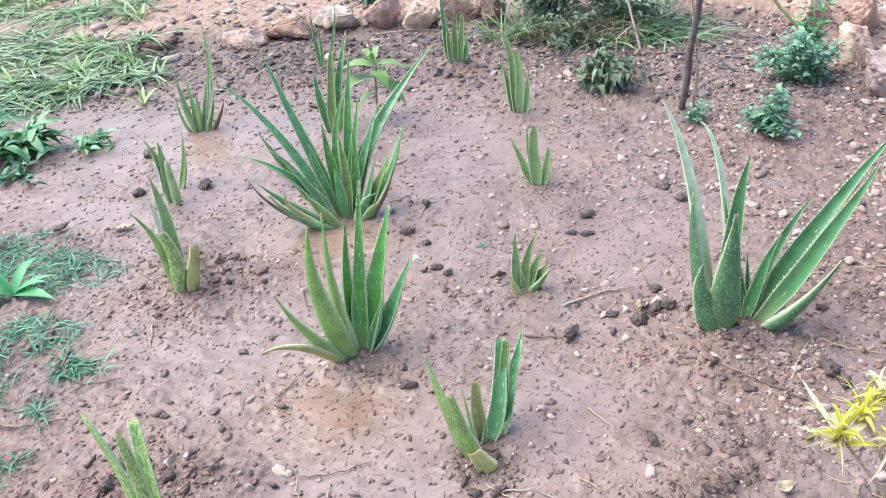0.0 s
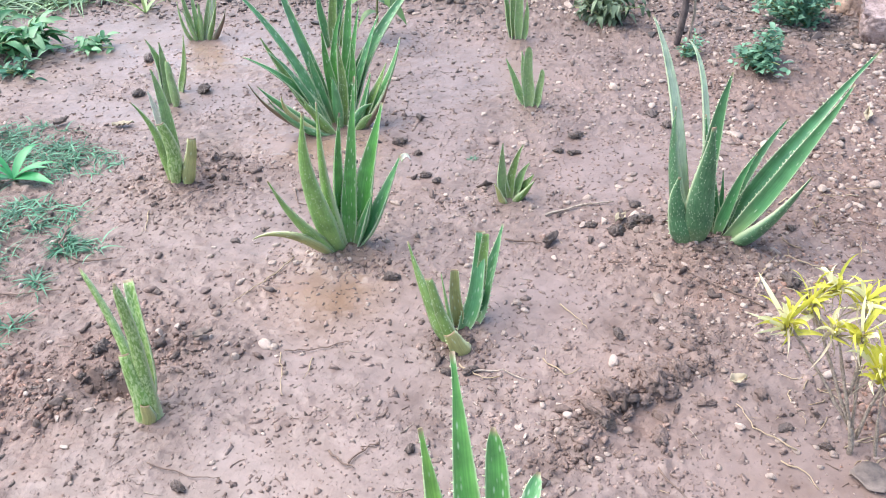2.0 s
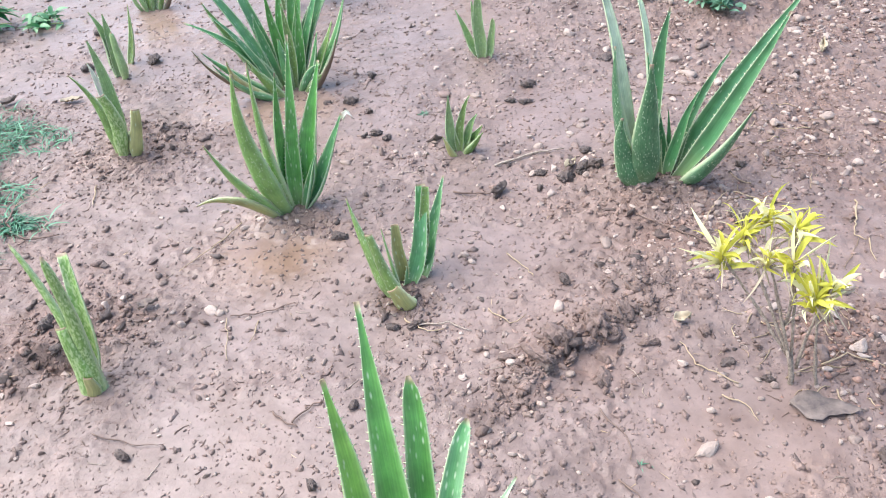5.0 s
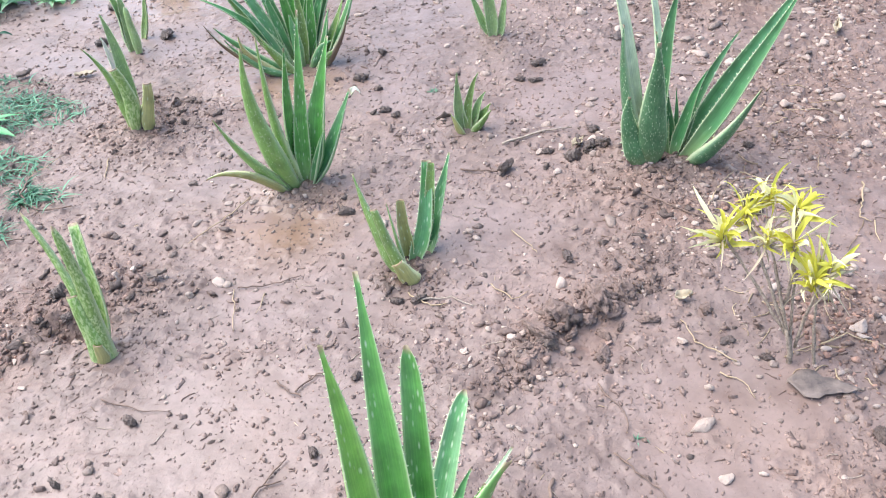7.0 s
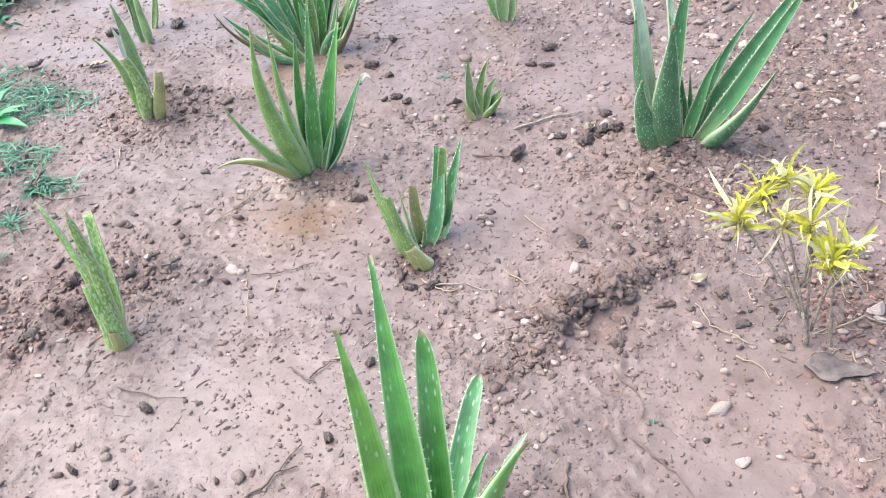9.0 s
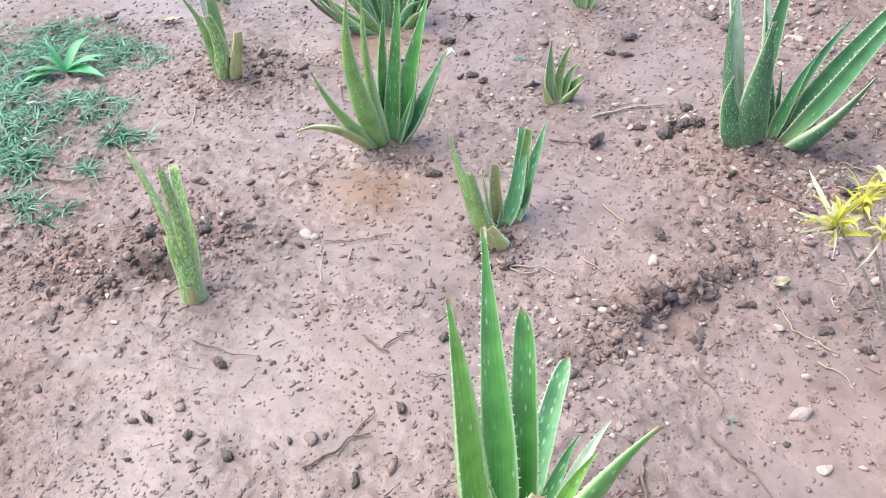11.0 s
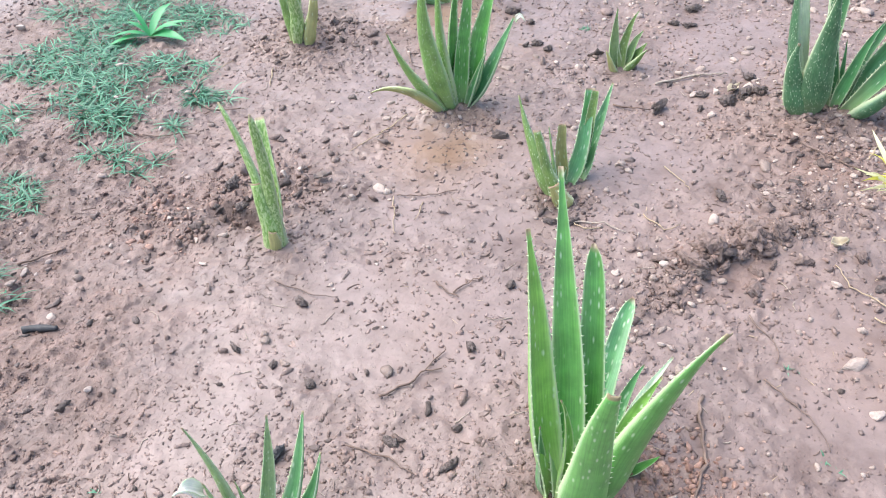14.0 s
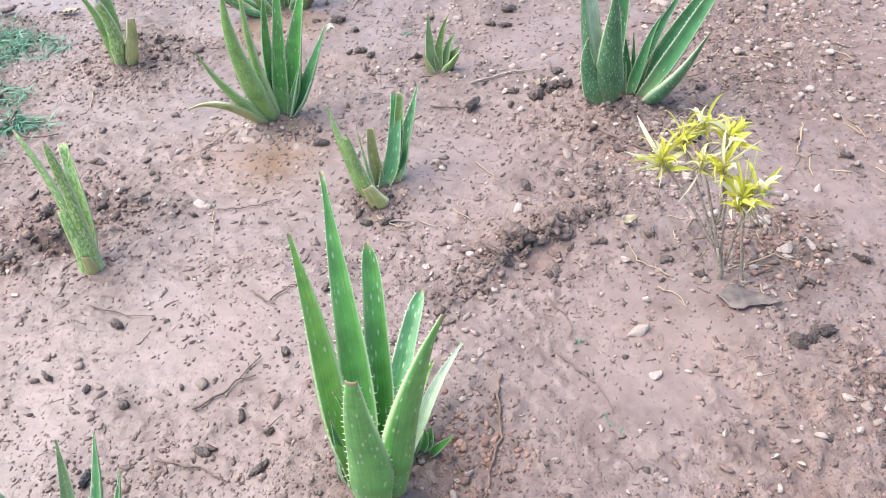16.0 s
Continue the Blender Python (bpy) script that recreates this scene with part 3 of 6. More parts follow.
# ---- aloe plants ----
FRONT = Vector((0.15, -1.0, 0.25)).normalized()
# leaf tints; l serves a bleached leaf and, on aloe_f, painted sky glare
TINT = {
    "g": (0.108, 0.320, 0.076, 0.45), "b": (0.20, 0.42, 0.085, 0.40), "s": (0.105, 0.285, 0.115, 0.50), "k": (0.062, 0.178, 0.082, 0.60), "t": (0.070, 0.225, 0.090, 0.26), "l": (0.42, 0.52, 0.36, 0.40),
    "o": (0.165, 0.275, 0.075, 0.60), "m": (0.165, 0.300, 0.070, 0.95), "p": (0.235, 0.365, 0.150, 0.62), "y": (0.36, 0.35, 0.15, 0.45),
    "f": (0.185, 0.335, 0.095, 0.58), "d": (0.17, 0.12, 0.08, 0.10), "w": (0.74, 0.71, 0.65, 0.0),
}
RING = [(-1, 0), (-0.86, 0), (-0.45, 0), (0, 0), (0.45, 0), (0.86, 0), (1, 0), (0.9, 1), (0.5, 1), (0, 1), (-0.5, 1), (-0.9, 1)]


def leaf(plant, base, ctrl, tip, width, face, kind):
    """One fleshy leaf: hollow inner face, round back, toothed pale margins; 'c' in kind: cut off short."""
    base = Vector(base) - Vector((0, 0, 0.014))
    n = 18
    pts = bezier(base, ctrl, tip, n)
    length = sum((pts[i + 1] - pts[i]).length for i in range(n))
    cut = "c" in kind
    w0 = width * 1.22
    verts, faces, across, along, margin = [], [], [], [], []
    m = len(RING)
    rows = []
    rr = random.Random(int(abs(tip[0] * 7919 + tip[2] * 104729) * 1000))
    wav = rr.uniform(0, 6)
    for i, p in enumerate(pts):
        v = i / n
        t = (pts[min(i + 1, n)] - pts[max(i - 1, 0)]).normalized()
        nn = FRONT - t * FRONT.dot(t)
        nn.normalize()
        nn = Matrix.Rotation(radians(face + 6 * math.sin(v * 3 + wav)), 3, t) @ nn
        s = t.cross(nn)
        if cut:
            h = 1 - (0.83 if "t" in kind else 0.5) * v
        elif "r" in kind:
            h = (1 - 0.52 * v) * (math.sqrt(max(0.04, 1 - ((v - 0.82) / 0.185) ** 2)) if v > 0.82 else 1)
        else:
            h = max(0.14, 1 - v ** 1.9) * (1 - 0.1 * v)
        foot = min(1, v / 0.26)
        h *= 0.5 * w0 * (1 if length < 0.06 or "x" in kind else 0.56 + 0.44 * foot * foot * (3 - 2 * foot))
        thick = h * (0.60 - 0.25 * v) + 0.0012
        hollow = h * (0.62 - 0.25 * v)
        p = p + s * (0.0025 * math.sin(v * 9 + wav) * (1 - v) * min(1, width / 0.03))
        rows.append((p, s, nn, h, t, v))
        for a, back in RING:
            q = p + s * (a * h)
            if back:
                q = q - nn * (thick * (1 - a * a) ** 0.5 + hollow * 0.6)
            else:
                q = q - nn * (hollow * (1 - a * a))
            verts.append(q)
            across.append((a * h + (0.5 if back else 0.0), v * length))
            along.append(v if not cut else v * 0.93)
            margin.append(abs(a) if not back else abs(a) * 0.85)
    for i in range(n):
        for k in range(m):
            j = (k + 1) % m
            faces.append((i * m + k, (i + 1) * m + k, (i + 1) * m + j, i * m + j))
    faces.append(tuple(n * m + k for k in range(m))[::-1])
    if cut:
        for k in range(m):
            along[n * m + k] = 1.02
    step = max(0.0105, width * 0.30)
    count = int(length * 0.94 / step)
    if count > 2 and "w" not in kind and width > 0.018:
        for side in (-1, 1):
            for k in range(count):
                v = (k + 0.5 + rr.uniform(-0.2, 0.2)) / count * 0.94 + 0.03
                p, s, nn, h, t, vv = rows[min(n, int(v * n + 0.5))]
                f = v * n
                i0 = min(n - 1, int(f))
                f -= i0
                pa, pb = rows[i0], rows[i0 + 1]
                p = pa[0].lerp(pb[0], f) + pa[1] * side * (pa[3] * (1 - f) + pb[3] * f)
                L = min(0.0028, width * 0.070) * (1.15 - 0.5 * v) * rr.uniform(0.7, 1.2)
                b0 = len(verts)
                for q in (p - t * L * 0.8 - s * side * L * 0.4, p + t * L * 0.8 - s * side * L * 0.4, p - nn * L * 0.7 - s * side * L * 0.4, p + s * side * L * 1.5 + t * L * 0.9):
                    verts.append(q)
                    across.append((0.3, v * length))
                    along.append(0.5)
                    margin.append(1.0)
                faces += [(b0, b0 + 1, b0 + 3), (b0 + 1, b0 + 2, b0 + 3), (b0 + 2, b0, b0 + 3)]
    me = raw_mesh("leaf", [tuple(v) for v in verts], faces, ALOE)
    me.attributes.new("along", "FLOAT", "POINT").data.foreach_set("value", along)
    me.attributes.new("margin", "FLOAT", "POINT").data.foreach_set("value", margin)
    uv = me.uv_layers.new(name="leafmap")
    loops = np.empty(len(me.loops), np.int32)
    me.loops.foreach_get("vertex_index", loops)
    uv.data.foreach_set("uv", np.array(across)[loops].ravel().astype(np.float32))
    ob = new("leaf", me)
    ob.parent = plant
    tint = TINT[kind[0]]
    k = rr.uniform(0.88, 1.12)
    ob.color = (tint[0] * k, tint[1] * k * rr.uniform(0.95, 1.05), tint[2] * k, tint[3])
    if "w" in kind or "d" in kind:
        ob["label"] = "bleached dead aloe leaf" if "w" in kind else "withered brown aloe leaf"
    return ob


def aloe(x, y, label):
    return thing("aloe_plant", x, y, label, "aloe plant", "aloe plants in the bed")


# ---- border stones ----
ICO5 = ico(5)


def stone(x, y, sx, sy, sz, rot, seed, colour, label, name="border_stone"):
    """A rough, chipped field stone, part sunk in the soil."""
    rng = np.random.default_rng(seed)
    v, faces = ICO5
    v = np.sign(v) * np.abs(v) ** 0.52
    v = v @ np.array(Euler(rng.uniform(-0.4, 0.4, 3)).to_matrix())
    for k in range(10):
        d = rng.normal(size=3)
        d /= np.linalg.norm(d)
        over = np.clip(v @ d - rng.uniform(0.62, 0.95), 0, None)
        v = v - over[:, None] * d * 0.93
    v = v / np.abs(v).max(axis=0)
    q = v * 1.6 + seed * 3.7
    n = fbm(q[:, 0] + 0.7 * q[:, 2], q[:, 1] - 0.8 * q[:, 2], 1.2, 5, seed, 0.6) - 0.5
    fine = fbm(q[:, 0] - q[:, 2], q[:, 1] + q[:, 2], 6.0, 4, seed + 9, 0.6) - 0.5
    v = v * (1 + 0.50 * n + 0.26 * fine)[:, None]
    v *= np.array([sx / 2, sy / 2, sz / 1.8])
    c, s = math.cos(rot), math.sin(rot)
    v = v @ np.array([[c, s, 0], [-s, c, 0], [0, 0, 1]])
    ob = new(name, raw_mesh(name, v, faces, STONE))
    ob.color = (*colour, 1)
    ob.location = (x, y, gz(x, y) + sz * 0.27)
    return tagged(ob, label, "stone", "stones edging the bed")


CREAM, ORANGE, PINK, RUST, GREY, MAUVE = (0.64, 0.475, 0.385), (0.50, 0.335, 0.255), (0.46, 0.315, 0.275), (0.27, 0.175, 0.145), (0.55, 0.475, 0.42), (0.37, 0.285, 0.275)
stone(-1.77, 3.97, 0.20, 0.16, 0.07, 0.1, 3, RUST, "low dark earthy stone beside the grass")
stone(-1.24, 3.91, 0.25, 0.18, 0.11, -0.1, 4, CREAM, "flat cream and orange border stone")
stone(-1.05, 4.06, 0.28, 0.20, 0.13, 0.1, 5, ORANGE, "broad brown border stone with a pale top")
stone(-0.79, 4.15, 0.29, 0.18, 0.13, 0.15, 6, GREY, "pale grey slab of border stone")
stone(-0.54, 4.14, 0.21, 0.15, 0.18, 0.0, 7, PINK, "pointed pink border stone")
stone(-0.32, 4.11, 0.22, 0.16, 0.18, 0.2, 8, CREAM, "blocky orange border stone with a chipped face")
stone(-0.10, 4.20, 0.25, 0.19, 0.20, 0.3, 9, CREAM, "large pale tan border stone")
stone(0.07, 4.13, 0.14, 0.13, 0.18, 0.0, 10, RUST, "upright reddish border stone beside the bush")
stone(1.13, 4.45, 0.30, 0.20, 0.14, 0.0, 12, ORANGE, "flat orange stone behind the cut weeds")
stone(1.67, 4.28, 0.26, 0.20, 0.19, 0.2, 13, ORANGE, "orange brown border stone with a pale top")
stone(1.58, 3.86, 0.19, 0.15, 0.21, 0.5, 14, CREAM, "rounded cream and orange border stone")
stone(1.76, 3.70, 0.17, 0.14, 0.21, 0.9, 15, ORANGE, "blocky brown border stone")
stone(1.63, 3.34, 0.14, 0.17, 0.19, 0.4, 16, CREAM, "cream coloured border stone lying askew")
stone(1.77, 3.24, 0.17, 0.13, 0.13, 0.1, 17, CREAM, "pale rough stone at the bed's corner")
stone(1.70, 2.98, 0.34, 0.24, 0.23, -0.2, 18, MAUVE, "big mauve brown boulder edging the bed")
stone(2.05, 3.62, 0.22, 0.16, 0.10, 0.3, 19, PINK, "low pinkish stone outside the edging")

# ---- aloe plants, each leaf a part ----
aloe_a = aloe(0.420, 0.328, "tall bright green spotted aloe with a cut front leaf")
leaf(aloe_a, (-0.019, 0.004, 0.000), (-0.045, 0.135, 0.267), (-0.081, 0.235, 0.474), 0.051, 5, "g")
leaf(aloe_a, (-0.037, 0.006, 0.000), (-0.075, 0.084, 0.282), (-0.105, 0.128, 0.446), 0.046, 35, "b")
leaf(aloe_a, (-0.007, 0.014, 0.000), (0.001, 0.135, 0.192), (-0.027, 0.228, 0.346), 0.047, -5, "gr")
leaf(aloe_a, (0.000, 0.026, 0.000), (0.005, 0.192, 0.115), (0.038, 0.292, 0.182), 0.042, -15, "sr")
leaf(aloe_a, (0.020, 0.015, 0.000), (0.061, -0.033, 0.315), (0.141, -0.060, 0.509), 0.048, -155, "g")
leaf(aloe_a, (-0.001, -0.006, 0.000), (0.017, -0.073, 0.280), (0.037, -0.110, 0.441), 0.070, 178, "gct")
leaf(aloe_a, (0.017, 0.035, 0.000), (0.058, 0.159, 0.066), (0.114, 0.243, 0.109), 0.028, -40, "l")
leaf(aloe_a, (0.014, 0.024, 0.000), (0.052, 0.060, 0.165), (0.093, 0.080, 0.251), 0.030, -30, "b")
leaf(aloe_a, (0.013, 0.034, 0.000), (0.034, 0.098, 0.156), (0.068, 0.125, 0.216), 0.026, -10, "s")
leaf(aloe_a, (-0.030, 0.014, 0.000), (-0.006, -0.003, 0.192), (-0.031, -0.015, 0.284), 0.021, 60, "b")
leaf(aloe_a, (0.060, 0.089, 0.000), (0.074, 0.092, 0.034), (0.075, 0.095, 0.058), 0.016, -30, "g")
leaf(aloe_a, (0.056, 0.083, 0.000), (0.096, 0.085, 0.023), (0.112, 0.088, 0.052), 0.015, -60, "g")
leaf(aloe_a, (0.052, 0.081, 0.000), (0.070, 0.086, 0.043), (0.064, 0.088, 0.060), 0.015, 20, "g")
leaf(aloe_a, (-0.049, 0.019, 0.000), (-0.062, 0.024, 0.065), (-0.066, 0.031, 0.148), 0.027, 70, "s")
aloe_b = aloe(-0.037, 0.170, "small aloe with a bent bleached leaf")
leaf(aloe_b, (-0.029, -0.002, 0.000), (-0.043, 0.012, 0.154), (-0.070, 0.004, 0.269), 0.026, 150, "p")
leaf(aloe_b, (-0.043, -0.005, 0.000), (-0.047, -0.019, 0.116), (-0.048, -0.025, 0.183), 0.026, 150, "p")
leaf(aloe_b, (-0.033, -0.015, 0.000), (-0.051, -0.051, 0.098), (-0.057, -0.071, 0.192), 0.020, 150, "p")
leaf(aloe_b, (-0.020, 0.000, 0.000), (-0.021, 0.010, 0.074), (-0.029, 0.011, 0.139), 0.017, 150, "p")
leaf(aloe_b, (-0.004, -0.001, 0.000), (0.002, 0.055, 0.121), (0.002, 0.088, 0.205), 0.024, 40, "p")
leaf(aloe_b, (0.009, 0.002, 0.000), (0.043, 0.070, 0.107), (0.051, 0.108, 0.204), 0.029, -30, "s")
leaf(aloe_b, (0.025, 0.006, 0.000), (0.059, 0.060, 0.054), (0.069, 0.095, 0.122), 0.030, -50, "s")
leaf(aloe_b, (0.029, 0.012, 0.000), (0.060, 0.040, 0.009), (0.080, 0.053, 0.059), 0.025, -140, "y")
aloe_c = aloe(-0.332, 0.820, "stubby olive aloe with dense pale spots and cut tips")
leaf(aloe_c, (-0.010, 0.007, 0.000), (-0.030, 0.060, 0.165), (-0.109, 0.092, 0.297), 0.027, 150, "mrx")
leaf(aloe_c, (0.008, 0.002, 0.000), (0.012, 0.026, 0.140), (0.001, 0.030, 0.317), 0.031, 175, "mrx")
leaf(aloe_c, (-0.004, 0.008, 0.000), (-0.013, 0.070, 0.122), (-0.052, 0.140, 0.234), 0.034, 0, "mc")
leaf(aloe_c, (0.001, -0.004, 0.000), (-0.006, 0.004, 0.075), (-0.022, 0.018, 0.150), 0.038, 175, "mcx")
leaf(aloe_c, (0.006, -0.009, 0.000), (0.008, -0.012, 0.015), (0.010, -0.015, 0.046), 0.032, 175, "ycx")
aloe_d = aloe(0.260, 1.100, "small aloe with broken leaves and a yellow stump")
leaf(aloe_d, (-0.016, 0.013, 0.000), (-0.073, 0.043, 0.087), (-0.115, 0.091, 0.209), 0.032, 150, "o")
leaf(aloe_d, (-0.002, 0.004, 0.000), (-0.036, 0.012, 0.080), (-0.060, 0.023, 0.166), 0.029, 160, "ocx")
leaf(aloe_d, (-0.009, 0.040, 0.000), (-0.029, 0.047, 0.103), (-0.038, 0.051, 0.160), 0.013, 120, "p")
leaf(aloe_d, (-0.007, 0.058, 0.000), (-0.011, 0.062, 0.095), (-0.011, 0.065, 0.157), 0.029, 0, "yc")
leaf(aloe_d, (0.005, 0.041, 0.000), (0.043, 0.094, 0.084), (0.036, 0.159, 0.200), 0.037, 10, "sc")
leaf(aloe_d, (0.023, 0.070, 0.000), (0.054, 0.132, 0.093), (0.082, 0.200, 0.195), 0.038, -25, "s")
leaf(aloe_d, (0.022, 0.088, 0.000), (0.050, 0.134, 0.165), (0.049, 0.143, 0.204), 0.025, 0, "oc")
leaf(aloe_d, (0.014, -0.006, 0.000), (0.004, -0.020, 0.030), (-0.012, -0.030, 0.062), 0.044, 175, "yc")
aloe_e = aloe(-0.079, 1.426, "fan-shaped spotted aloe standing in a silty puddle")
leaf(aloe_e, (-0.024, -0.018, 0.000), (-0.105, -0.091, 0.134), (-0.194, -0.110, 0.088), 0.030, 150, "y")
leaf(aloe_e, (-0.021, -0.006, 0.000), (-0.102, -0.069, 0.118), (-0.125, -0.118, 0.264), 0.037, 145, "f")
leaf(aloe_e, (-0.009, 0.004, 0.000), (-0.073, -0.064, 0.222), (-0.026, -0.090, 0.425), 0.051, 160, "f")
leaf(aloe_e, (-0.006, 0.024, 0.000), (-0.034, -0.009, 0.196), (-0.013, -0.027, 0.421), 0.044, 130, "f")
leaf(aloe_e, (-0.001, 0.024, 0.000), (-0.017, 0.050, 0.197), (0.003, 0.080, 0.343), 0.034, 40, "g")
leaf(aloe_e, (0.008, 0.015, 0.000), (0.011, 0.062, 0.174), (0.034, 0.134, 0.415), 0.038, 10, "g")
leaf(aloe_e, (0.013, 0.015, 0.000), (0.049, 0.073, 0.170), (0.097, 0.136, 0.347), 0.054, -25, "g")
leaf(aloe_e, (0.019, 0.013, 0.000), (0.090, 0.059, 0.102), (0.141, 0.101, 0.221), 0.043, -40, "s")
leaf(aloe_e, (0.020, 0.011, 0.000), (0.049, 0.031, 0.092), (0.077, 0.045, 0.141), 0.029, -60, "s")
leaf(aloe_e, (0.139, 0.100, 0.221), (0.154, 0.107, 0.237), (0.168, 0.105, 0.206), 0.013, -40, "w")
aloe_f = aloe(0.835, 1.540, "large aloe with long splayed leaves on a gravelly rise")
# white sky glare on the long left leaf is put into its tint
leaf(aloe_f, (-0.034, 0.040, 0.000), (-0.103, 0.158, 0.408), (-0.176, 0.198, 0.512), 0.034, 35, "l")
leaf(aloe_f, (0.014, 0.055, 0.000), (-0.015, 0.209, 0.410), (-0.079, 0.234, 0.439), 0.024, 40, "l")
leaf(aloe_f, (-0.022, 0.021, 0.000), (-0.015, 0.078, 0.288), (0.013, 0.098, 0.413), 0.044, -20, "t")
leaf(aloe_f, (-0.027, 0.006, 0.000), (-0.029, -0.021, 0.175), (-0.036, -0.046, 0.344), 0.067, 175, "k")
leaf(aloe_f, (-0.043, 0.019, 0.000), (-0.105, 0.054, 0.219), (-0.108, 0.066, 0.337), 0.047, 110, "k")
leaf(aloe_f, (-0.039, -0.005, 0.000), (-0.101, -0.008, 0.104), (-0.089, -0.025, 0.198), 0.052, 165, "k")
leaf(aloe_f, (0.030, 0.039, 0.000), (0.009, 0.055, 0.112), (-0.006, 0.070, 0.223), 0.031, 0, "t")
leaf(aloe_f, (0.042, 0.044, 0.000), (0.039, 0.056, 0.071), (0.029, 0.073, 0.166), 0.017, 0, "t")
leaf(aloe_f, (0.039, 0.032, 0.000), (0.066, 0.074, 0.157), (0.161, 0.096, 0.304), 0.033, -20, "t")
leaf(aloe_f, (0.042, 0.025, 0.000), (0.165, 0.082, 0.243), (0.330, 0.122, 0.467), 0.042, -25, "t")
leaf(aloe_f, (0.048, 0.010, 0.000), (0.193, 0.001, 0.267), (0.251, 0.004, 0.434), 0.039, -45, "t")
leaf(aloe_f, (0.062, 0.004, 0.000), (0.149, -0.030, 0.093), (0.195, -0.059, 0.235), 0.046, -150, "k")
leaf(aloe_f, (0.017, 0.023, 0.000), (-0.005, 0.083, 0.179), (-0.027, 0.123, 0.292), 0.028, 10, "t")
leaf(aloe_f, (0.033, 0.019, 0.000), (0.049, 0.043, 0.132), (0.094, 0.051, 0.228), 0.028, -20, "t")
aloe_g = aloe(0.323, 1.710, "tiny green aloe pup on bare mud")
leaf(aloe_g, (-0.003, 0.000, 0.000), (-0.026, 0.002, 0.080), (-0.018, 0.008, 0.174), 0.031, 20, "p")
leaf(aloe_g, (0.003, 0.000, 0.000), (0.000, 0.016, 0.108), (0.038, 0.027, 0.163), 0.024, -10, "o")
leaf(aloe_g, (0.006, 0.011, 0.000), (0.028, 0.020, 0.076), (0.055, 0.025, 0.107), 0.025, -30, "p")
leaf(aloe_g, (0.009, 0.011, 0.000), (0.042, 0.015, 0.042), (0.068, 0.018, 0.075), 0.028, -40, "o")
leaf(aloe_g, (-0.006, -0.011, 0.000), (-0.024, -0.015, 0.025), (-0.039, -0.020, 0.065), 0.020, 150, "y")
leaf(aloe_g, (0.012, 0.003, 0.000), (0.048, 0.003, 0.034), (0.071, 0.003, 0.063), 0.023, -150, "o")
aloe_h = aloe(-0.656, 1.693, "small pale olive aloe with a bleached leaf")
leaf(aloe_h, (-0.026, 0.008, 0.000), (-0.012, 0.017, 0.152), (-0.071, -0.021, 0.259), 0.034, 150, "o")
leaf(aloe_h, (-0.009, 0.029, 0.000), (-0.018, 0.066, 0.246), (-0.037, 0.067, 0.319), 0.035, 30, "p")
leaf(aloe_h, (-0.071, 0.102, 0.000), (-0.078, 0.119, 0.187), (-0.094, 0.114, 0.230), 0.027, 60, "w")
leaf(aloe_h, (-0.004, -0.006, 0.000), (0.022, -0.001, 0.125), (0.001, -0.021, 0.198), 0.042, 175, "mc")
leaf(aloe_h, (0.022, -0.002, 0.000), (0.050, 0.012, 0.059), (0.065, 0.016, 0.135), 0.039, -150, "yc")
aloe_i = aloe(-0.916, 2.225, "small pale green aloe on wet mud")
leaf(aloe_i, (-0.021, 0.012, 0.000), (-0.013, 0.033, 0.139), (-0.056, 0.018, 0.231), 0.039, 60, "p")
leaf(aloe_i, (-0.012, 0.004, 0.000), (-0.012, 0.025, 0.148), (-0.017, 0.032, 0.218), 0.035, 30, "p")
leaf(aloe_i, (0.014, -0.008, 0.000), (0.021, -0.011, 0.117), (0.021, -0.014, 0.172), 0.031, 170, "pr")
leaf(aloe_i, (-0.027, 0.098, 0.000), (0.008, 0.130, 0.097), (0.017, 0.148, 0.205), 0.028, -30, "o")
aloe_j = aloe(-1.083, 2.851, "narrow-leaved grey-green aloe at a puddle")
leaf(aloe_j, (-0.018, 0.000, 0.000), (-0.039, 0.006, 0.145), (-0.050, 0.013, 0.263), 0.021, 30, "p")
leaf(aloe_j, (-0.005, 0.000, 0.000), (-0.002, 0.022, 0.120), (-0.018, 0.034, 0.238), 0.021, 10, "p")
leaf(aloe_j, (-0.026, 0.001, 0.000), (-0.064, -0.020, 0.056), (-0.056, -0.015, 0.172), 0.021, 140, "p")
leaf(aloe_j, (0.015, 0.000, 0.000), (0.053, 0.032, 0.115), (0.070, 0.054, 0.229), 0.026, -10, "p")
leaf(aloe_j, (0.000, 0.000, 0.000), (0.013, 0.007, 0.075), (0.025, 0.013, 0.147), 0.019, 160, "o")
leaf(aloe_j, (0.026, -0.001, 0.000), (0.066, 0.032, 0.106), (0.084, 0.052, 0.198), 0.021, -30, "p")
leaf(aloe_j, (0.046, -0.001, 0.000), (0.103, 0.028, 0.045), (0.124, 0.038, 0.123), 0.021, -140, "d")
leaf(aloe_j, (0.010, 0.000, 0.000), (0.024, 0.007, 0.094), (0.020, 0.005, 0.162), 0.021, 170, "p")
leaf(aloe_j, (0.036, -0.001, 0.000), (0.070, 0.017, 0.079), (0.094, 0.029, 0.152), 0.021, -140, "o")
leaf(aloe_j, (-0.008, -0.006, 0.000), (-0.021, -0.020, 0.065), (-0.031, -0.034, 0.141), 0.021, 150, "p")
leaf(aloe_j, (0.036, -0.001, 0.000), (0.100, 0.059, 0.204), (0.088, 0.082, 0.416), 0.026, 0, "p")
leaf(aloe_j, (0.041, -0.001, 0.000), (0.091, 0.056, 0.203), (0.101, 0.088, 0.367), 0.016, 10, "w")
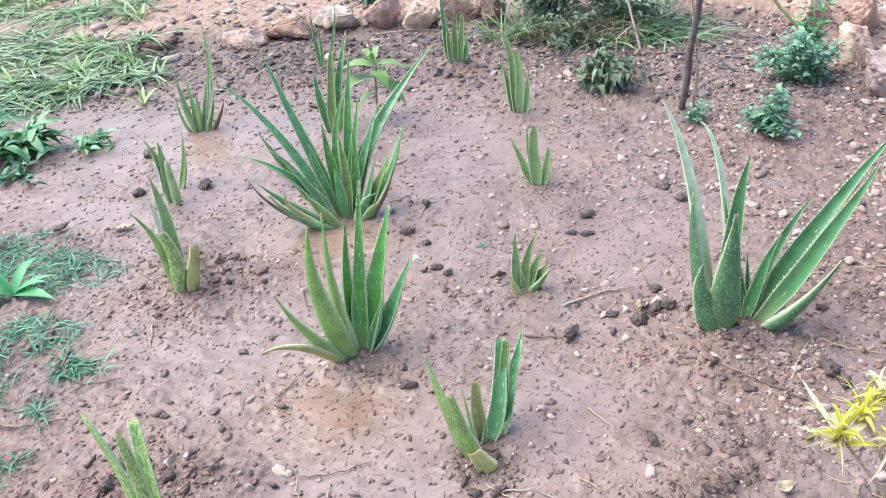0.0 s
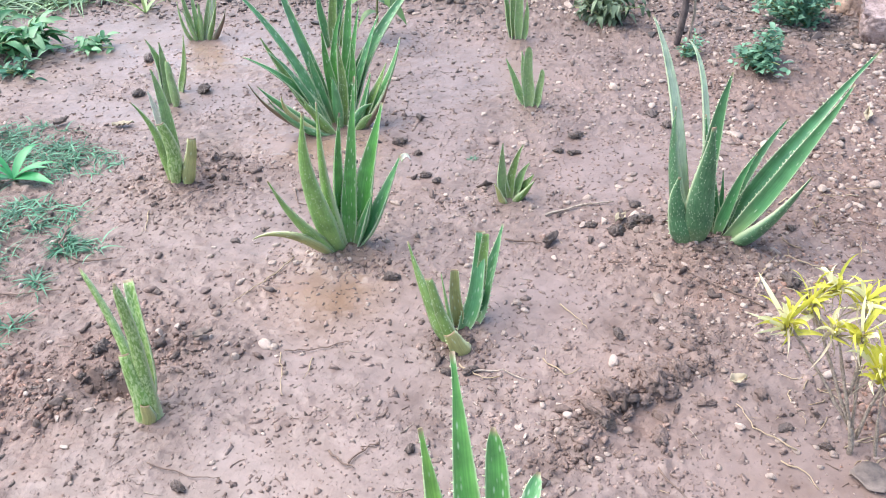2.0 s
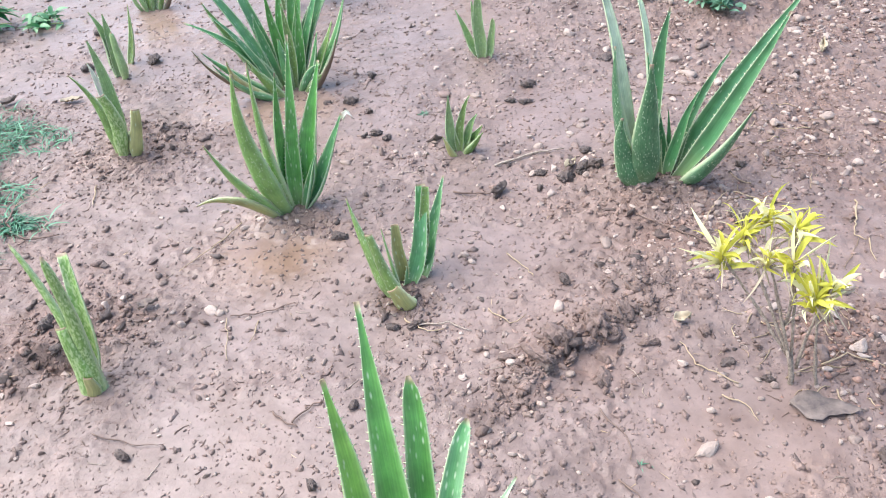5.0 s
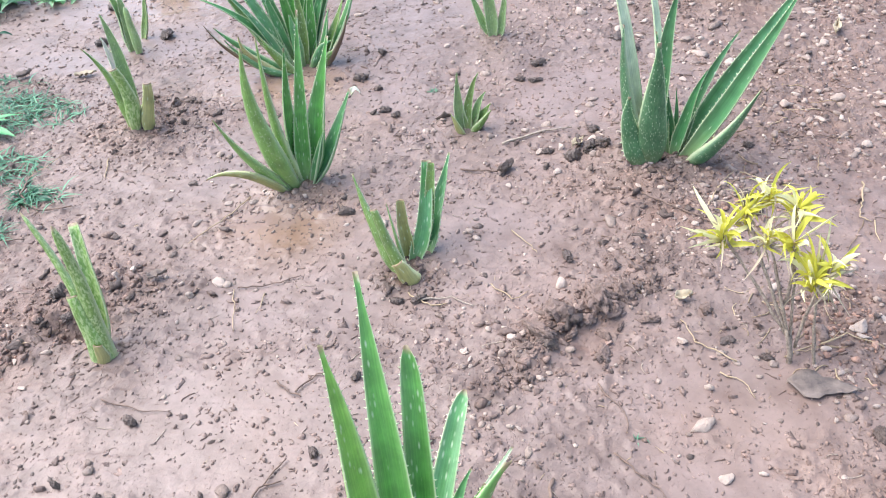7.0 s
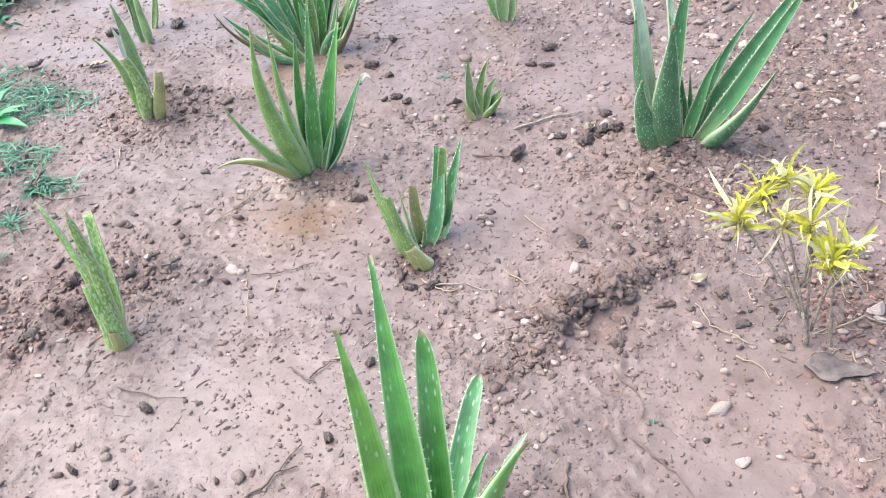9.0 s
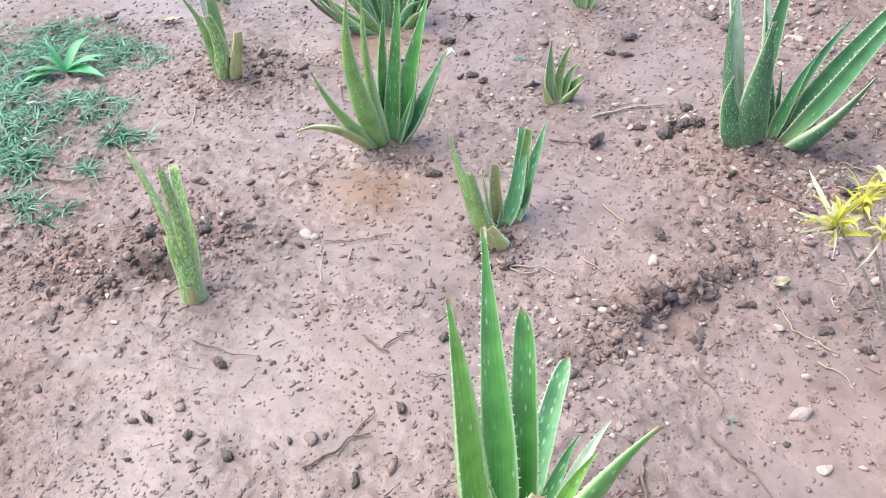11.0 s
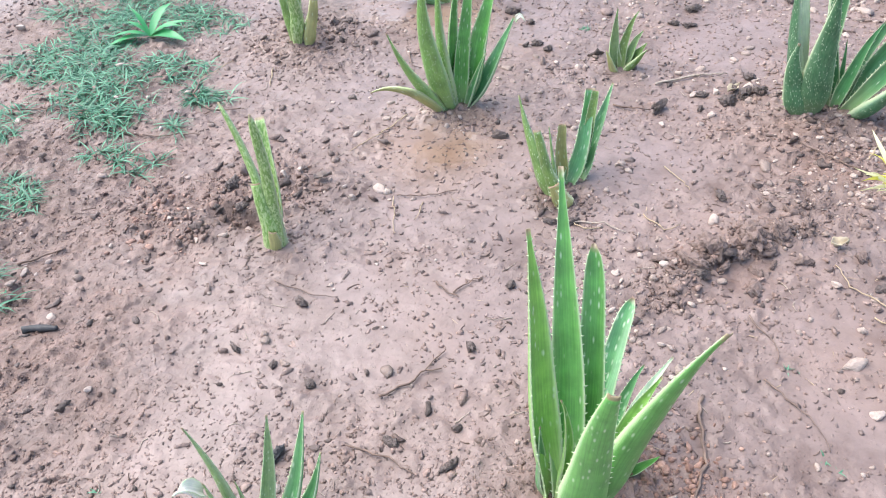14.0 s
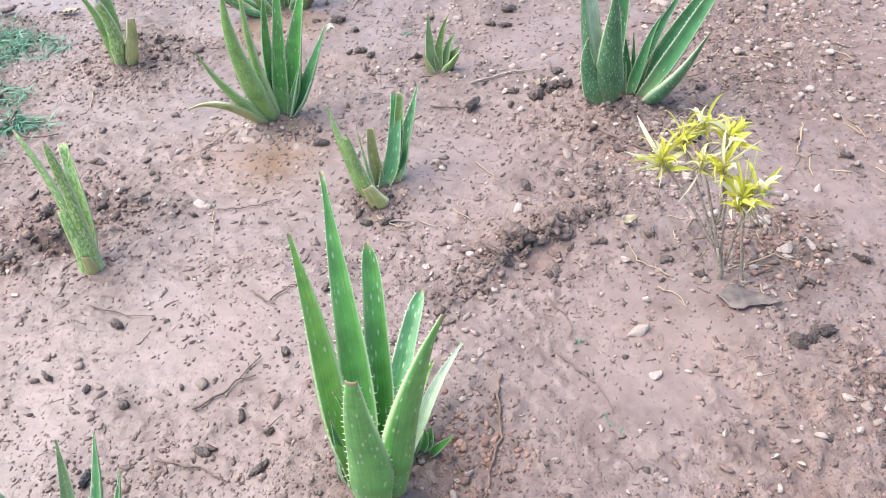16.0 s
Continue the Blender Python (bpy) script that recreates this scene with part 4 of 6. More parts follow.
aloe_k = aloe(-0.278, 2.103, "large many-leaved aloe clump with long arching leaves")
leaf(aloe_k, (-0.030, 0.011, 0.000), (-0.137, 0.025, 0.321), (-0.302, -0.007, 0.476), 0.032, 40, "s")
leaf(aloe_k, (-0.010, 0.026, 0.000), (-0.117, 0.068, 0.294), (-0.201, 0.103, 0.534), 0.036, 20, "s")
leaf(aloe_k, (-0.002, 0.041, 0.000), (-0.030, 0.052, 0.189), (-0.037, 0.062, 0.305), 0.037, 20, "g")
leaf(aloe_k, (0.006, 0.037, 0.000), (0.026, 0.129, 0.271), (0.045, 0.203, 0.485), 0.035, 0, "g")
leaf(aloe_k, (-0.009, 0.037, 0.000), (-0.038, 0.090, 0.238), (0.023, 0.146, 0.375), 0.026, 0, "g")
leaf(aloe_k, (0.020, 0.038, 0.000), (0.036, 0.112, 0.222), (0.307, 0.280, 0.481), 0.050, -25, "s")
leaf(aloe_k, (0.058, 0.012, 0.000), (0.184, 0.058, 0.159), (0.214, 0.074, 0.286), 0.044, -60, "s")
leaf(aloe_k, (-0.022, -0.004, 0.000), (-0.071, -0.021, 0.169), (-0.252, -0.083, 0.273), 0.043, 60, "s")
leaf(aloe_k, (-0.054, -0.026, 0.000), (-0.199, -0.086, 0.073), (-0.237, -0.113, 0.197), 0.022, 150, "d")
leaf(aloe_k, (-0.049, 0.025, 0.000), (-0.181, 0.002, 0.215), (-0.218, -0.001, 0.304), 0.033, 60, "o")
leaf(aloe_k, (-0.022, -0.019, 0.000), (-0.157, -0.070, 0.094), (-0.217, -0.095, 0.182), 0.032, 150, "s")
leaf(aloe_k, (-0.032, -0.040, 0.000), (-0.147, -0.097, 0.073), (-0.136, -0.111, 0.159), 0.032, 150, "y")
leaf(aloe_k, (-0.009, -0.040, 0.000), (-0.132, -0.091, 0.043), (-0.175, -0.130, 0.157), 0.029, 150, "s")
leaf(aloe_k, (0.021, 0.026, 0.000), (0.062, 0.064, 0.154), (0.052, 0.080, 0.280), 0.033, 0, "g")
leaf(aloe_k, (0.043, 0.012, 0.000), (0.093, 0.032, 0.090), (0.116, 0.044, 0.179), 0.040, -60, "s")
leaf(aloe_k, (0.071, 0.005, 0.000), (0.149, 0.028, 0.065), (0.177, 0.036, 0.158), 0.026, -120, "d")
leaf(aloe_k, (0.013, 0.026, 0.000), (0.077, 0.103, 0.213), (0.132, 0.152, 0.333), 0.029, -20, "s")
leaf(aloe_k, (-0.020, 0.033, 0.000), (-0.083, 0.033, 0.199), (-0.077, 0.039, 0.237), 0.029, 30, "s")
leaf(aloe_k, (0.009, 0.011, 0.000), (0.002, 0.002, 0.139), (0.002, 0.000, 0.177), 0.033, 160, "s")
leaf(aloe_k, (0.037, 0.004, 0.000), (0.077, 0.009, 0.077), (0.119, 0.021, 0.080), 0.029, -150, "s")
leaf(aloe_k, (0.054, -0.003, 0.000), (0.113, 0.010, 0.053), (0.135, 0.017, 0.049), 0.026, -150, "o")
leaf(aloe_k, (-0.001, 0.018, 0.000), (0.043, 0.097, 0.203), (0.068, 0.155, 0.361), 0.028, 0, "g")
leaf(aloe_k, (-0.028, -0.011, 0.000), (-0.097, -0.025, 0.202), (-0.185, -0.051, 0.281), 0.029, 60, "s")
leaf(aloe_k, (0.020, 0.011, 0.000), (0.022, 0.049, 0.177), (0.010, 0.064, 0.265), 0.031, 10, "o")
leaf(aloe_k, (0.056, 0.005, 0.000), (0.138, 0.036, 0.134), (0.169, 0.050, 0.211), 0.033, -50, "o")
leaf(aloe_k, (0.001, -0.033, 0.000), (-0.066, -0.069, 0.089), (-0.075, -0.079, 0.134), 0.032, 160, "o")
aloe_k3 = aloe(-0.482, 2.798, "slim aloe behind the large clump")
leaf(aloe_k3, (0.007, 0.000, 0.000), (0.032, 0.042, 0.221), (0.088, 0.085, 0.380), 0.036, -10, "s")
leaf(aloe_k3, (-0.002, 0.000, 0.000), (0.008, 0.013, 0.178), (0.033, 0.028, 0.324), 0.036, 0, "or")
leaf(aloe_k3, (-0.014, 0.000, 0.000), (-0.048, 0.007, 0.170), (-0.045, 0.017, 0.256), 0.032, 30, "s")
leaf(aloe_k3, (0.017, 0.000, 0.000), (0.044, 0.012, 0.065), (0.066, 0.024, 0.165), 0.027, -20, "o")
aloe_k4 = aloe(-0.709, 3.506, "thin-leaved aloe near the border stones")
leaf(aloe_k4, (-0.009, 0.000, 0.000), (-0.022, 0.010, 0.133), (-0.026, 0.021, 0.253), 0.019, 20, "s")
leaf(aloe_k4, (0.014, -0.001, 0.000), (0.082, 0.036, 0.150), (0.091, 0.054, 0.293), 0.016, -20, "s")
leaf(aloe_k4, (0.000, 0.000, 0.000), (0.005, 0.012, 0.095), (0.004, 0.024, 0.213), 0.016, 0, "o")
aloe_l = aloe(0.345, 2.315, "small broad-leaved green aloe on mud")
leaf(aloe_l, (-0.010, 0.008, 0.000), (-0.054, 0.011, 0.095), (-0.085, 0.013, 0.165), 0.027, 30, "p")
leaf(aloe_l, (0.000, -0.008, 0.000), (-0.013, -0.009, 0.121), (-0.007, -0.008, 0.217), 0.039, 0, "pr")
leaf(aloe_l, (0.012, -0.008, 0.000), (0.037, -0.004, 0.074), (0.038, 0.000, 0.136), 0.028, -40, "pr")
leaf(aloe_l, (-0.006, 0.016, 0.000), (-0.026, 0.034, 0.121), (-0.034, 0.043, 0.182), 0.025, 10, "p")
aloe_m = aloe(0.253, 2.934, "upright pale-edged aloe on bare soil")
leaf(aloe_m, (-0.009, 0.000, 0.000), (-0.007, 0.024, 0.234), (-0.055, 0.030, 0.321), 0.031, 20, "pr")
leaf(aloe_m, (-0.022, 0.018, 0.000), (-0.036, 0.026, 0.165), (-0.073, 0.026, 0.220), 0.025, 40, "p")
leaf(aloe_m, (0.005, -0.006, 0.000), (0.019, -0.005, 0.164), (-0.003, -0.006, 0.261), 0.034, 0, "pr")
leaf(aloe_m, (0.021, -0.001, 0.000), (0.047, 0.001, 0.087), (0.037, 0.000, 0.166), 0.027, -30, "p")
aloe_n = aloe(-0.063, 3.524, "short upright aloe before the border stones")
leaf(aloe_n, (-0.030, 0.002, 0.000), (-0.049, 0.015, 0.162), (-0.056, 0.030, 0.321), 0.029, 20, "s")
leaf(aloe_n, (-0.003, 0.000, 0.000), (-0.002, 0.000, 0.110), (0.010, 0.002, 0.222), 0.029, 0, "or")
leaf(aloe_n, (0.016, -0.001, 0.000), (0.032, 0.001, 0.111), (0.042, 0.002, 0.216), 0.029, -10, "or")
leaf(aloe_n, (-0.020, -0.015, 0.000), (-0.029, -0.016, 0.076), (-0.027, -0.015, 0.149), 0.027, 40, "or")
leaf(aloe_n, (0.033, -0.002, 0.000), (0.056, 0.001, 0.052), (0.052, 0.001, 0.115), 0.027, -40, "s")
leaf(aloe_b, (-0.048, -0.025, 0.180), (-0.055, -0.045, 0.218), (-0.068, -0.064, 0.203), 0.026, 120, "w")
leaf(aloe_a, (-0.030, -0.025, 0.005), (-0.050, -0.050, 0.035), (-0.066, -0.075, 0.025), 0.018, -150, "wc")


# ---- yellow croton, on thin grey stems ----
croton = thing("croton_bush", 1.022, 0.894, "spindly croton with narrow twisted yellow leaves on bare stems", "shrub")
crng = random.Random(5)


def croton_head(x, y, z, n, spread, foot):
    """A bare stem from foot and the tuft of narrow leaves that it carries."""
    fx, fy, fz = foot
    mid = ((x + fx) / 2 + crng.uniform(-0.012, 0.012), (y + fy) / 2 + crng.uniform(-0.012, 0.012), (z + fz) / 2)
    pts = bezier((fx, fy, fz), mid, (x, y, z), 8)
    pts = [p + Vector((crng.uniform(-0.0015, 0.0015), crng.uniform(-0.0015, 0.0015), 0)) for p in pts]
    v, f = tube(pts, [(0.0034 - 0.0010 * i / 8) * crng.uniform(0.82, 1.18) for i in range(9)], 7)
    me = raw_mesh("stem", v, f, WOODY)
    stem = new("stem", me)
    stem.parent = croton
    for k in range(int(n * 3.4)):
        a = 2.4 * k + crng.uniform(-0.5, 0.5)
        dead = crng.random() < 0.44
        L = 1.15 * spread * crng.uniform(0.45, 1.12)
        rise = crng.uniform(-0.15, 0.95) if not dead else crng.uniform(-0.9, 0.5)
        z0 = z - 0.035 * crng.random()
        bend = a + crng.uniform(-0.9, 0.9)
        reach = crng.uniform(0.35, 0.9)
        tip = (x + math.cos(bend) * L * reach, y + math.sin(bend) * L * reach, z0 + L * rise)
        ctl = (x + math.cos(a) * L * reach * 0.6, y + math.sin(a) * L * reach * 0.6, z0 + L * (rise * 0.6 + crng.uniform(0.15, 0.45)))
        v, f = blade((x, y, z0), ctl, tip, crng.uniform(0.0052, 0.0108) * (0.45 if dead else 1), 8, crng.uniform(-2.4, 2.4), 0.55, 0.8)
        lf = new("leaf", raw_mesh("leaf", v, f, DRYLEAF if dead else PALEYELLOW if crng.random() < 0.3 else YELLOW))
        lf.parent = croton
        if dead:
            lf["label"] = "shrivelled straw-coloured leaf"


v, f = tube([(0.006, -0.002, -0.03), (0.003, 0.0, 0.02), (-0.004, 0.006, 0.05), (-0.012, 0.012, 0.075)], [0.0058, 0.0052, 0.0048, 0.0038], 8)
trunk = new("trunk", raw_mesh("trunk", v, f, WOODY))
trunk.parent = croton
croton_head(-0.137, 0.088, 0.235, 17, 0.078, (-0.006, 0.008, 0.055))
croton_head(-0.097, 0.106, 0.270, 15, 0.072, (-0.008, 0.010, 0.06))
croton_head(-0.060, 0.125, 0.300, 12, 0.070, (-0.097, 0.106, 0.25))
croton_head(-0.018, 0.093, 0.292, 15, 0.066, (0.002, 0.004, 0.03))
croton_head(-0.028, 0.042, 0.262, 10, 0.060, (-0.02, 0.03, 0.12))
croton_head(-0.066, 0.060, 0.255, 11, 0.06, (-0.006, 0.006, 0.06))
croton_head(0.012, 0.010, 0.205, 22, 0.075, (0.051, -0.007, -0.02))
croton_head(0.036, 0.020, 0.222, 12, 0.066, (0.01, 0.008, 0.03))

# ---- dead leaves lying on the mud ----
def dead_leaf(x, y, w, l, rot, curl, label, material=None):
    n = 10
    verts, faces = [], []
    rr = random.Random(int(x * 1000))
    for i in range(n + 1):
        u = i / n
        hw = w / 2 * (math.sin(math.pi * min(1, (1 - u) * 0.97 + 0.02) ** 1.7) ** 0.7 + 0.04) * rr.uniform(0.66, 1.15)
        for k in range(5):
            s = (k - 2) / 2
            px, py = (u - 0.5) * l, s * hw
            c, d = math.cos(rot), math.sin(rot)
            wx, wy = x + px * c - py * d, y + px * d + py * c
            verts.append((wx, wy, gz(wx, wy) * 0.4 + gz(x, y) * 0.6 + 0.003 + curl * (s * s + 0.6 * (u - 0.5) ** 2) + 0.008 * rr.random()))
    for i in range(n):
        for k in range(4):
            a = i * 5 + k
            faces.append((a, a + 1, a + 6, a + 5))
    ob = new("dead_leaf", raw_mesh("dead_leaf", verts, faces, material or DRYLEAF))
    sol = ob.modifiers.new("thickness", "SOLIDIFY")
    sol.thickness = 0.0012
    return tagged(ob, label, "leaf")


GREYLEAF = bark_material("grey_rotten_leaf", (0.070, 0.054, 0.049), (0.26, 0.20, 0.165), 0.7, 30.0)
dead_leaf(1.075, 0.835, 0.062, 0.125, -0.10, 0.001, "large grey rotting leaf with tan edge on wet mud", GREYLEAF)
dead_leaf(0.849, 1.051, 0.030, 0.040, 0.4, 0.012, "small curled tan leaf on the mud ridge")
dead_leaf(-1.02, 2.05, 0.035, 0.075, 0.3, 0.008, "curled orange brown leaf on wet soil")
dead_leaf(-1.25, 2.05, 0.035, 0.06, 1.2, 0.012, "dark rotten leaf on wet soil", GREYLEAF)
dead_leaf(0.63, 1.63, 0.03, 0.045, 0.9, 0.010, "pale curled leaf beside a twig")
dead_leaf(1.42, 2.28, 0.03, 0.07, 1.3, 0.02, "dry curled leaf on the soil")
dead_leaf(-0.31, 1.05, 0.03, 0.045, 0.7, 0.01, "grey brown leaf scrap on the mud", GREYLEAF)

# ---- twigs, roots and straws, each lying on the ground ----
def twig(points, r, label, material=None, name="twig", category="twig", lift=0.004, wobble=0.004):
    rr = random.Random(int(points[0][0] * 1e4))
    r *= 0.8
    wobble = wobble * 1.6
    flat = []
    for (x0, y0), (x1, y1) in zip(points[:-1], points[1:]):
        k = max(3, int(math.hypot(x1 - x0, y1 - y0) / 0.012))
        for i in range(k):
            u = i / k
            flat.append((x0 + (x1 - x0) * u, y0 + (y1 - y0) * u))
    flat.append(points[-1])
    pts = [(x + rr.uniform(-wobble, wobble) * 0.5, y + rr.uniform(-wobble, wobble) * 0.5) for x, y in flat]
    zs = height([p[0] for p in pts], [p[1] for p in pts])
    zs = np.convolve(np.pad(zs, 2, "edge"), np.ones(5) / 5, "valid")
    co = [(p[0], p[1], z + r * 0.6 + lift) for p, z in zip(pts, zs)]
    n = len(co)
    v, f = tube(co, [r * (1 - 0.5 * i / n) * rr.uniform(0.85, 1.15) for i in range(n)], 6)
    return tagged(new(name, raw_mesh(name, v, f, material or TWIG)), label, category, "litter on the mud")


twig([(0.428, 1.63), (0.52, 1.685), (0.61, 1.715)], 0.0045, "thin pale broken stick lying on mud", STEM)
twig([(0.33, 1.51), (0.38, 1.503), (0.43, 1.497)], 0.0035, "dark short twig beside a round clod")
twig([(0.042, 0.467), (0.09, 0.52), (0.105, 0.546), (0.125, 0.60)], 0.0032, "dark bent twig pressed into silt")
twig([(0.105, 0.546), (0.135, 0.555)], 0.0022, "short dark scrap of twig")
twig([(0.600, 0.60), (0.592, 0.565), (0.602, 0.50), (0.607, 0.455), (0.595, 0.40), (0.592, 0.34)], 0.0042, "long dark root lying on mud")
twig([(-0.86, 1.43), (-0.838, 1.35), (-0.79, 1.305), (-0.74, 1.292), (-0.667, 1.312)], 0.0042, "dark curved root like a hook")
twig([(-0.84, 1.36), (-0.86, 1.45), (-0.82, 1.55)], 0.0016, "thin pale curved straw", STRAW)
twig([(0.055, 0.775), (0.085, 0.755), (0.118, 0.74)], 0.003, "dark twig on silt")
twig([(0.10, 0.75), (0.13, 0.80), (0.15, 0.805)], 0.0025, "dark crooked twig on silt")
twig([(-0.124, 1.03), (-0.10, 0.96), (-0.078, 0.90)], 0.0018, "pale straw stuck in mud", STRAW)
twig([(-0.05, 1.02), (-0.045, 0.96)], 0.0018, "pale straw stuck in mud", STRAW)
twig([(-0.12, 1.035), (-0.06, 1.045), (0.02, 1.08)], 0.0022, "thin grey root on mud")
twig([(1.299, 1.469), (1.262, 1.34), (1.28, 1.32)], 0.003, "pale dry straw on wet mud", STRAW)
twig([(-0.674, 1.533), (-0.642, 1.44)], 0.0026, "pale straw on mud", STRAW)
twig([(0.676, 0.812), (0.70, 0.775), (0.726, 0.737), (0.722, 0.70)], 0.0022, "thin brown root on mud")
twig([(0.70, 0.66), (0.78, 0.585), (0.80, 0.53)], 0.0022, "thin root trailing over silt")
twig([(0.93, 1.36), (0.98, 1.46), (1.01, 1.50)], 0.0024, "pale grass stem on soil", STRAW)
twig([(1.02, 1.50), (1.08, 1.46), (1.16, 1.45)], 0.0024, "pale bent straw on soil", STRAW)
twig([(1.17, 1.66), (1.24, 1.67), (1.30, 1.66)], 0.0028, "brown twig on soil", TWIG)
twig([(-0.20, 1.37), (-0.25, 1.26), (-0.29, 1.18)], 0.0022, "thin pale stalk on the mud", STRAW)
twig([(-0.30, 1.70), (-0.27, 1.63), (-0.24, 1.62)], 0.003, "dark bent twig behind an aloe")
twig([(0.45, 1.07), (0.50, 1.03), (0.53, 1.05)], 0.002, "short pale straw on mud", STRAW)
twig([(0.30, 1.02), (0.37, 1.03), (0.42, 1.00)], 0.0028, "grey twig at the aloe's foot", STEM)
twig([(0.27, 1.04), (0.33, 1.00), (0.36, 1.01)], 0.0024, "pale twig at the aloe's foot", STRAW)
twig([(0.48, 1.26), (0.53, 1.20), (0.545, 1.18)], 0.0022, "pale twig on the mud", STRAW)
twig([(-0.28, 0.70), (-0.18, 0.685), (-0.13, 0.69)], 0.0018, "thin grey stem in silt")
twig([(0.02, 0.36), (0.10, 0.352), (0.15, 0.33)], 0.0028, "dark twig behind a small aloe")
twig([(0.93, 0.89), (0.86, 0.93), (0.84, 0.99)], 0.0022, "pale root beside the croton", STRAW)
twig([(1.09, 0.93), (1.14, 0.96), (1.20, 0.93)], 0.0024, "pale curled root beside the croton", STRAW)
twig([(0.90, 0.86), (0.94, 0.84), (0.955, 0.80)], 0.002, "pale bent straw on silt", STRAW)
twig([(0.95, 1.30), (0.85, 1.36), (0.78, 1.40)], 0.003, "dark twig before the big aloe")
twig([(1.12, 3.42), (1.30, 3.45), (1.40, 3.40)], 0.007, "pale dry stick by the shrub", STEM)
twig([(0.80, 3.50), (0.95, 3.45), (1.02, 3.48)], 0.008, "brown broken stick under the bush", TWIG)
twig([(-0.55, 4.02), (-0.30, 4.05), (-0.12, 4.02)], 0.006, "long dry stem beside the border stones", STEM)
twig([(-0.94, 1.13), (-0.80, 1.145), (-0.72, 1.17)], 0.003, "dark twig under small grass", TWIG)
twig([(-1.45, 1.13), (-1.20, 1.20), (-1.05, 1.19)], 0.003, "dry creeping runner on soil", TWIG)
twig([(-0.88, 0.62), (-0.84, 0.66), (-0.80, 0.69)], 0.004, "dark stick on the soil", TWIG)
char = [(-0.717, 0.452), (-0.69, 0.462), (-0.648, 0.472)]
twig(char, 0.012, "short charred black stick on mud", CHAR, "charcoal", "charcoal", 0.0, 0.008)

# ---- upright stakes and the arching branch ----
def stake(x, y, pts, r0, r1, label, material=None, name="stake"):
    z = gz(x, y)
    co = [(x, y, z - 0.05)] + [(x + a, y + b, z + c) for a, b, c in pts]
    rr = random.Random(int(x * 999))
    fine = []
    for p, q in zip(co[:-1], co[1:]):
        for i in range(5):
            fine.append(Vector(p).lerp(Vector(q), i / 5) + Vector((rr.uniform(-1, 1), rr.uniform(-1, 1), 0)) * r0 * 0.25)
    fine.append(Vector(co[-1]))
    n = len(fine) - 1
    v, f = tube(fine, [r0 + (r1 - r0) * i / n for i in range(n + 1)], 8)
    return tagged(new(name, raw_mesh(name, v, f, material or TWIG)), label, "stick")


stake(0.881, 2.889, [(0.02, -0.003, 0.252), (0.043, -0.007, 0.522), (0.07, -0.01, 0.75)], 0.0135, 0.0095, "weathered dark brown stake stuck in the soil", OLDWOOD)
stake(0.925, 2.90, [(0.01, 0.0, 0.12), (-0.006, 0.001, 0.241), (-0.039, 0.007, 0.432), (-0.06, 0.01, 0.6)], 0.006, 0.004, "thin pale forked stick beside the stake", STEM)
stake(1.474, 3.294, [(-0.037, 0.012, 0.108), (-0.187, 0.058, 0.277), (-0.327, 0.102, 0.387), (-0.50, 0.15, 0.46)], 0.008, 0.004, "arching green-grey branch over the shrub", GREENSTEM, "branch")
stake(0.80, 3.52, [(-0.10, 0.20, 0.30), (-0.16, 0.32, 0.50)], 0.006, 0.005, "pale cut stalk leaning out of the bush", STEM, "stalk")


# ---- weeds, bushes and grass ----
def leafy(name, x, y, r, h, n, size, material, label, category, seed, stems=7, droop=0.3, lean=(0, 0), broad=0.45, stem_mat=None, dome=0.6):
    """A soft plant: thin stems from one foot and many separate small leaves in uneven clumps."""
    rng = random.Random(seed)
    root = thing(name, x, y, label, category)
    rods, leaves = [], []
    ends = []
    for k in range(stems):
        a = rng.uniform(0, 2 * math.pi)
        d = r * rng.uniform(0.15, 1.0) ** 0.7
        e = (math.cos(a) * d + lean[0], math.sin(a) * d + lean[1], h * rng.uniform(0.4, 1.0) * (1 - dome * (d / r) ** 2))
        c = (e[0] * 0.35, e[1] * 0.35, e[2] * 0.9)
        pts = bezier((rng.uniform(-0.2, 0.2) * r * 0.5, rng.uniform(-0.2, 0.2) * r * 0.5, -0.02), c, e, 6)
        rods.append(tube(pts, [0.0042 - 0.0004 * i for i in range(7)], 5))
        ends.append(pts)
    for k in range(n):
        pts = rng.choice(ends)
        u = rng.uniform(0.08, 1.0)
        i = min(5, int(u * 6))
        p = pts[i].lerp(pts[i + 1], u * 6 - i)
        s = size * rng.uniform(0.6, 1.25)
        a = rng.uniform(0, 2 * math.pi)
        p = p + Vector((rng.gauss(0, 1), rng.gauss(0, 1), rng.gauss(0, 0.6))) * r * 0.11
        p.z = max(p.z, 0.008)
        out = Vector((math.cos(a), math.sin(a), 0))
        up = rng.uniform(-0.2, 0.7)
        c = p + out * s * 0.5 + Vector((0, 0, s * (up * 0.5 + 0.15)))
        t = p + out * s + Vector((0, 0, s * (up - droop)))
        leaves.append(blade(p, c, t, s * broad * rng.uniform(0.8, 1.2), 4, rng.uniform(-0.6, 0.6), 0.25, 0.85))
    for v, f in rods:
        st = new("stem", raw_mesh("stem", v, f, stem_mat or GREENSTEM))
        st.parent = root
    v, f = join(leaves)
    fo = new("foliage", raw_mesh("foliage", v, f, material))
    fo.parent = root
    fo["kind"] = "stuff"
    return root


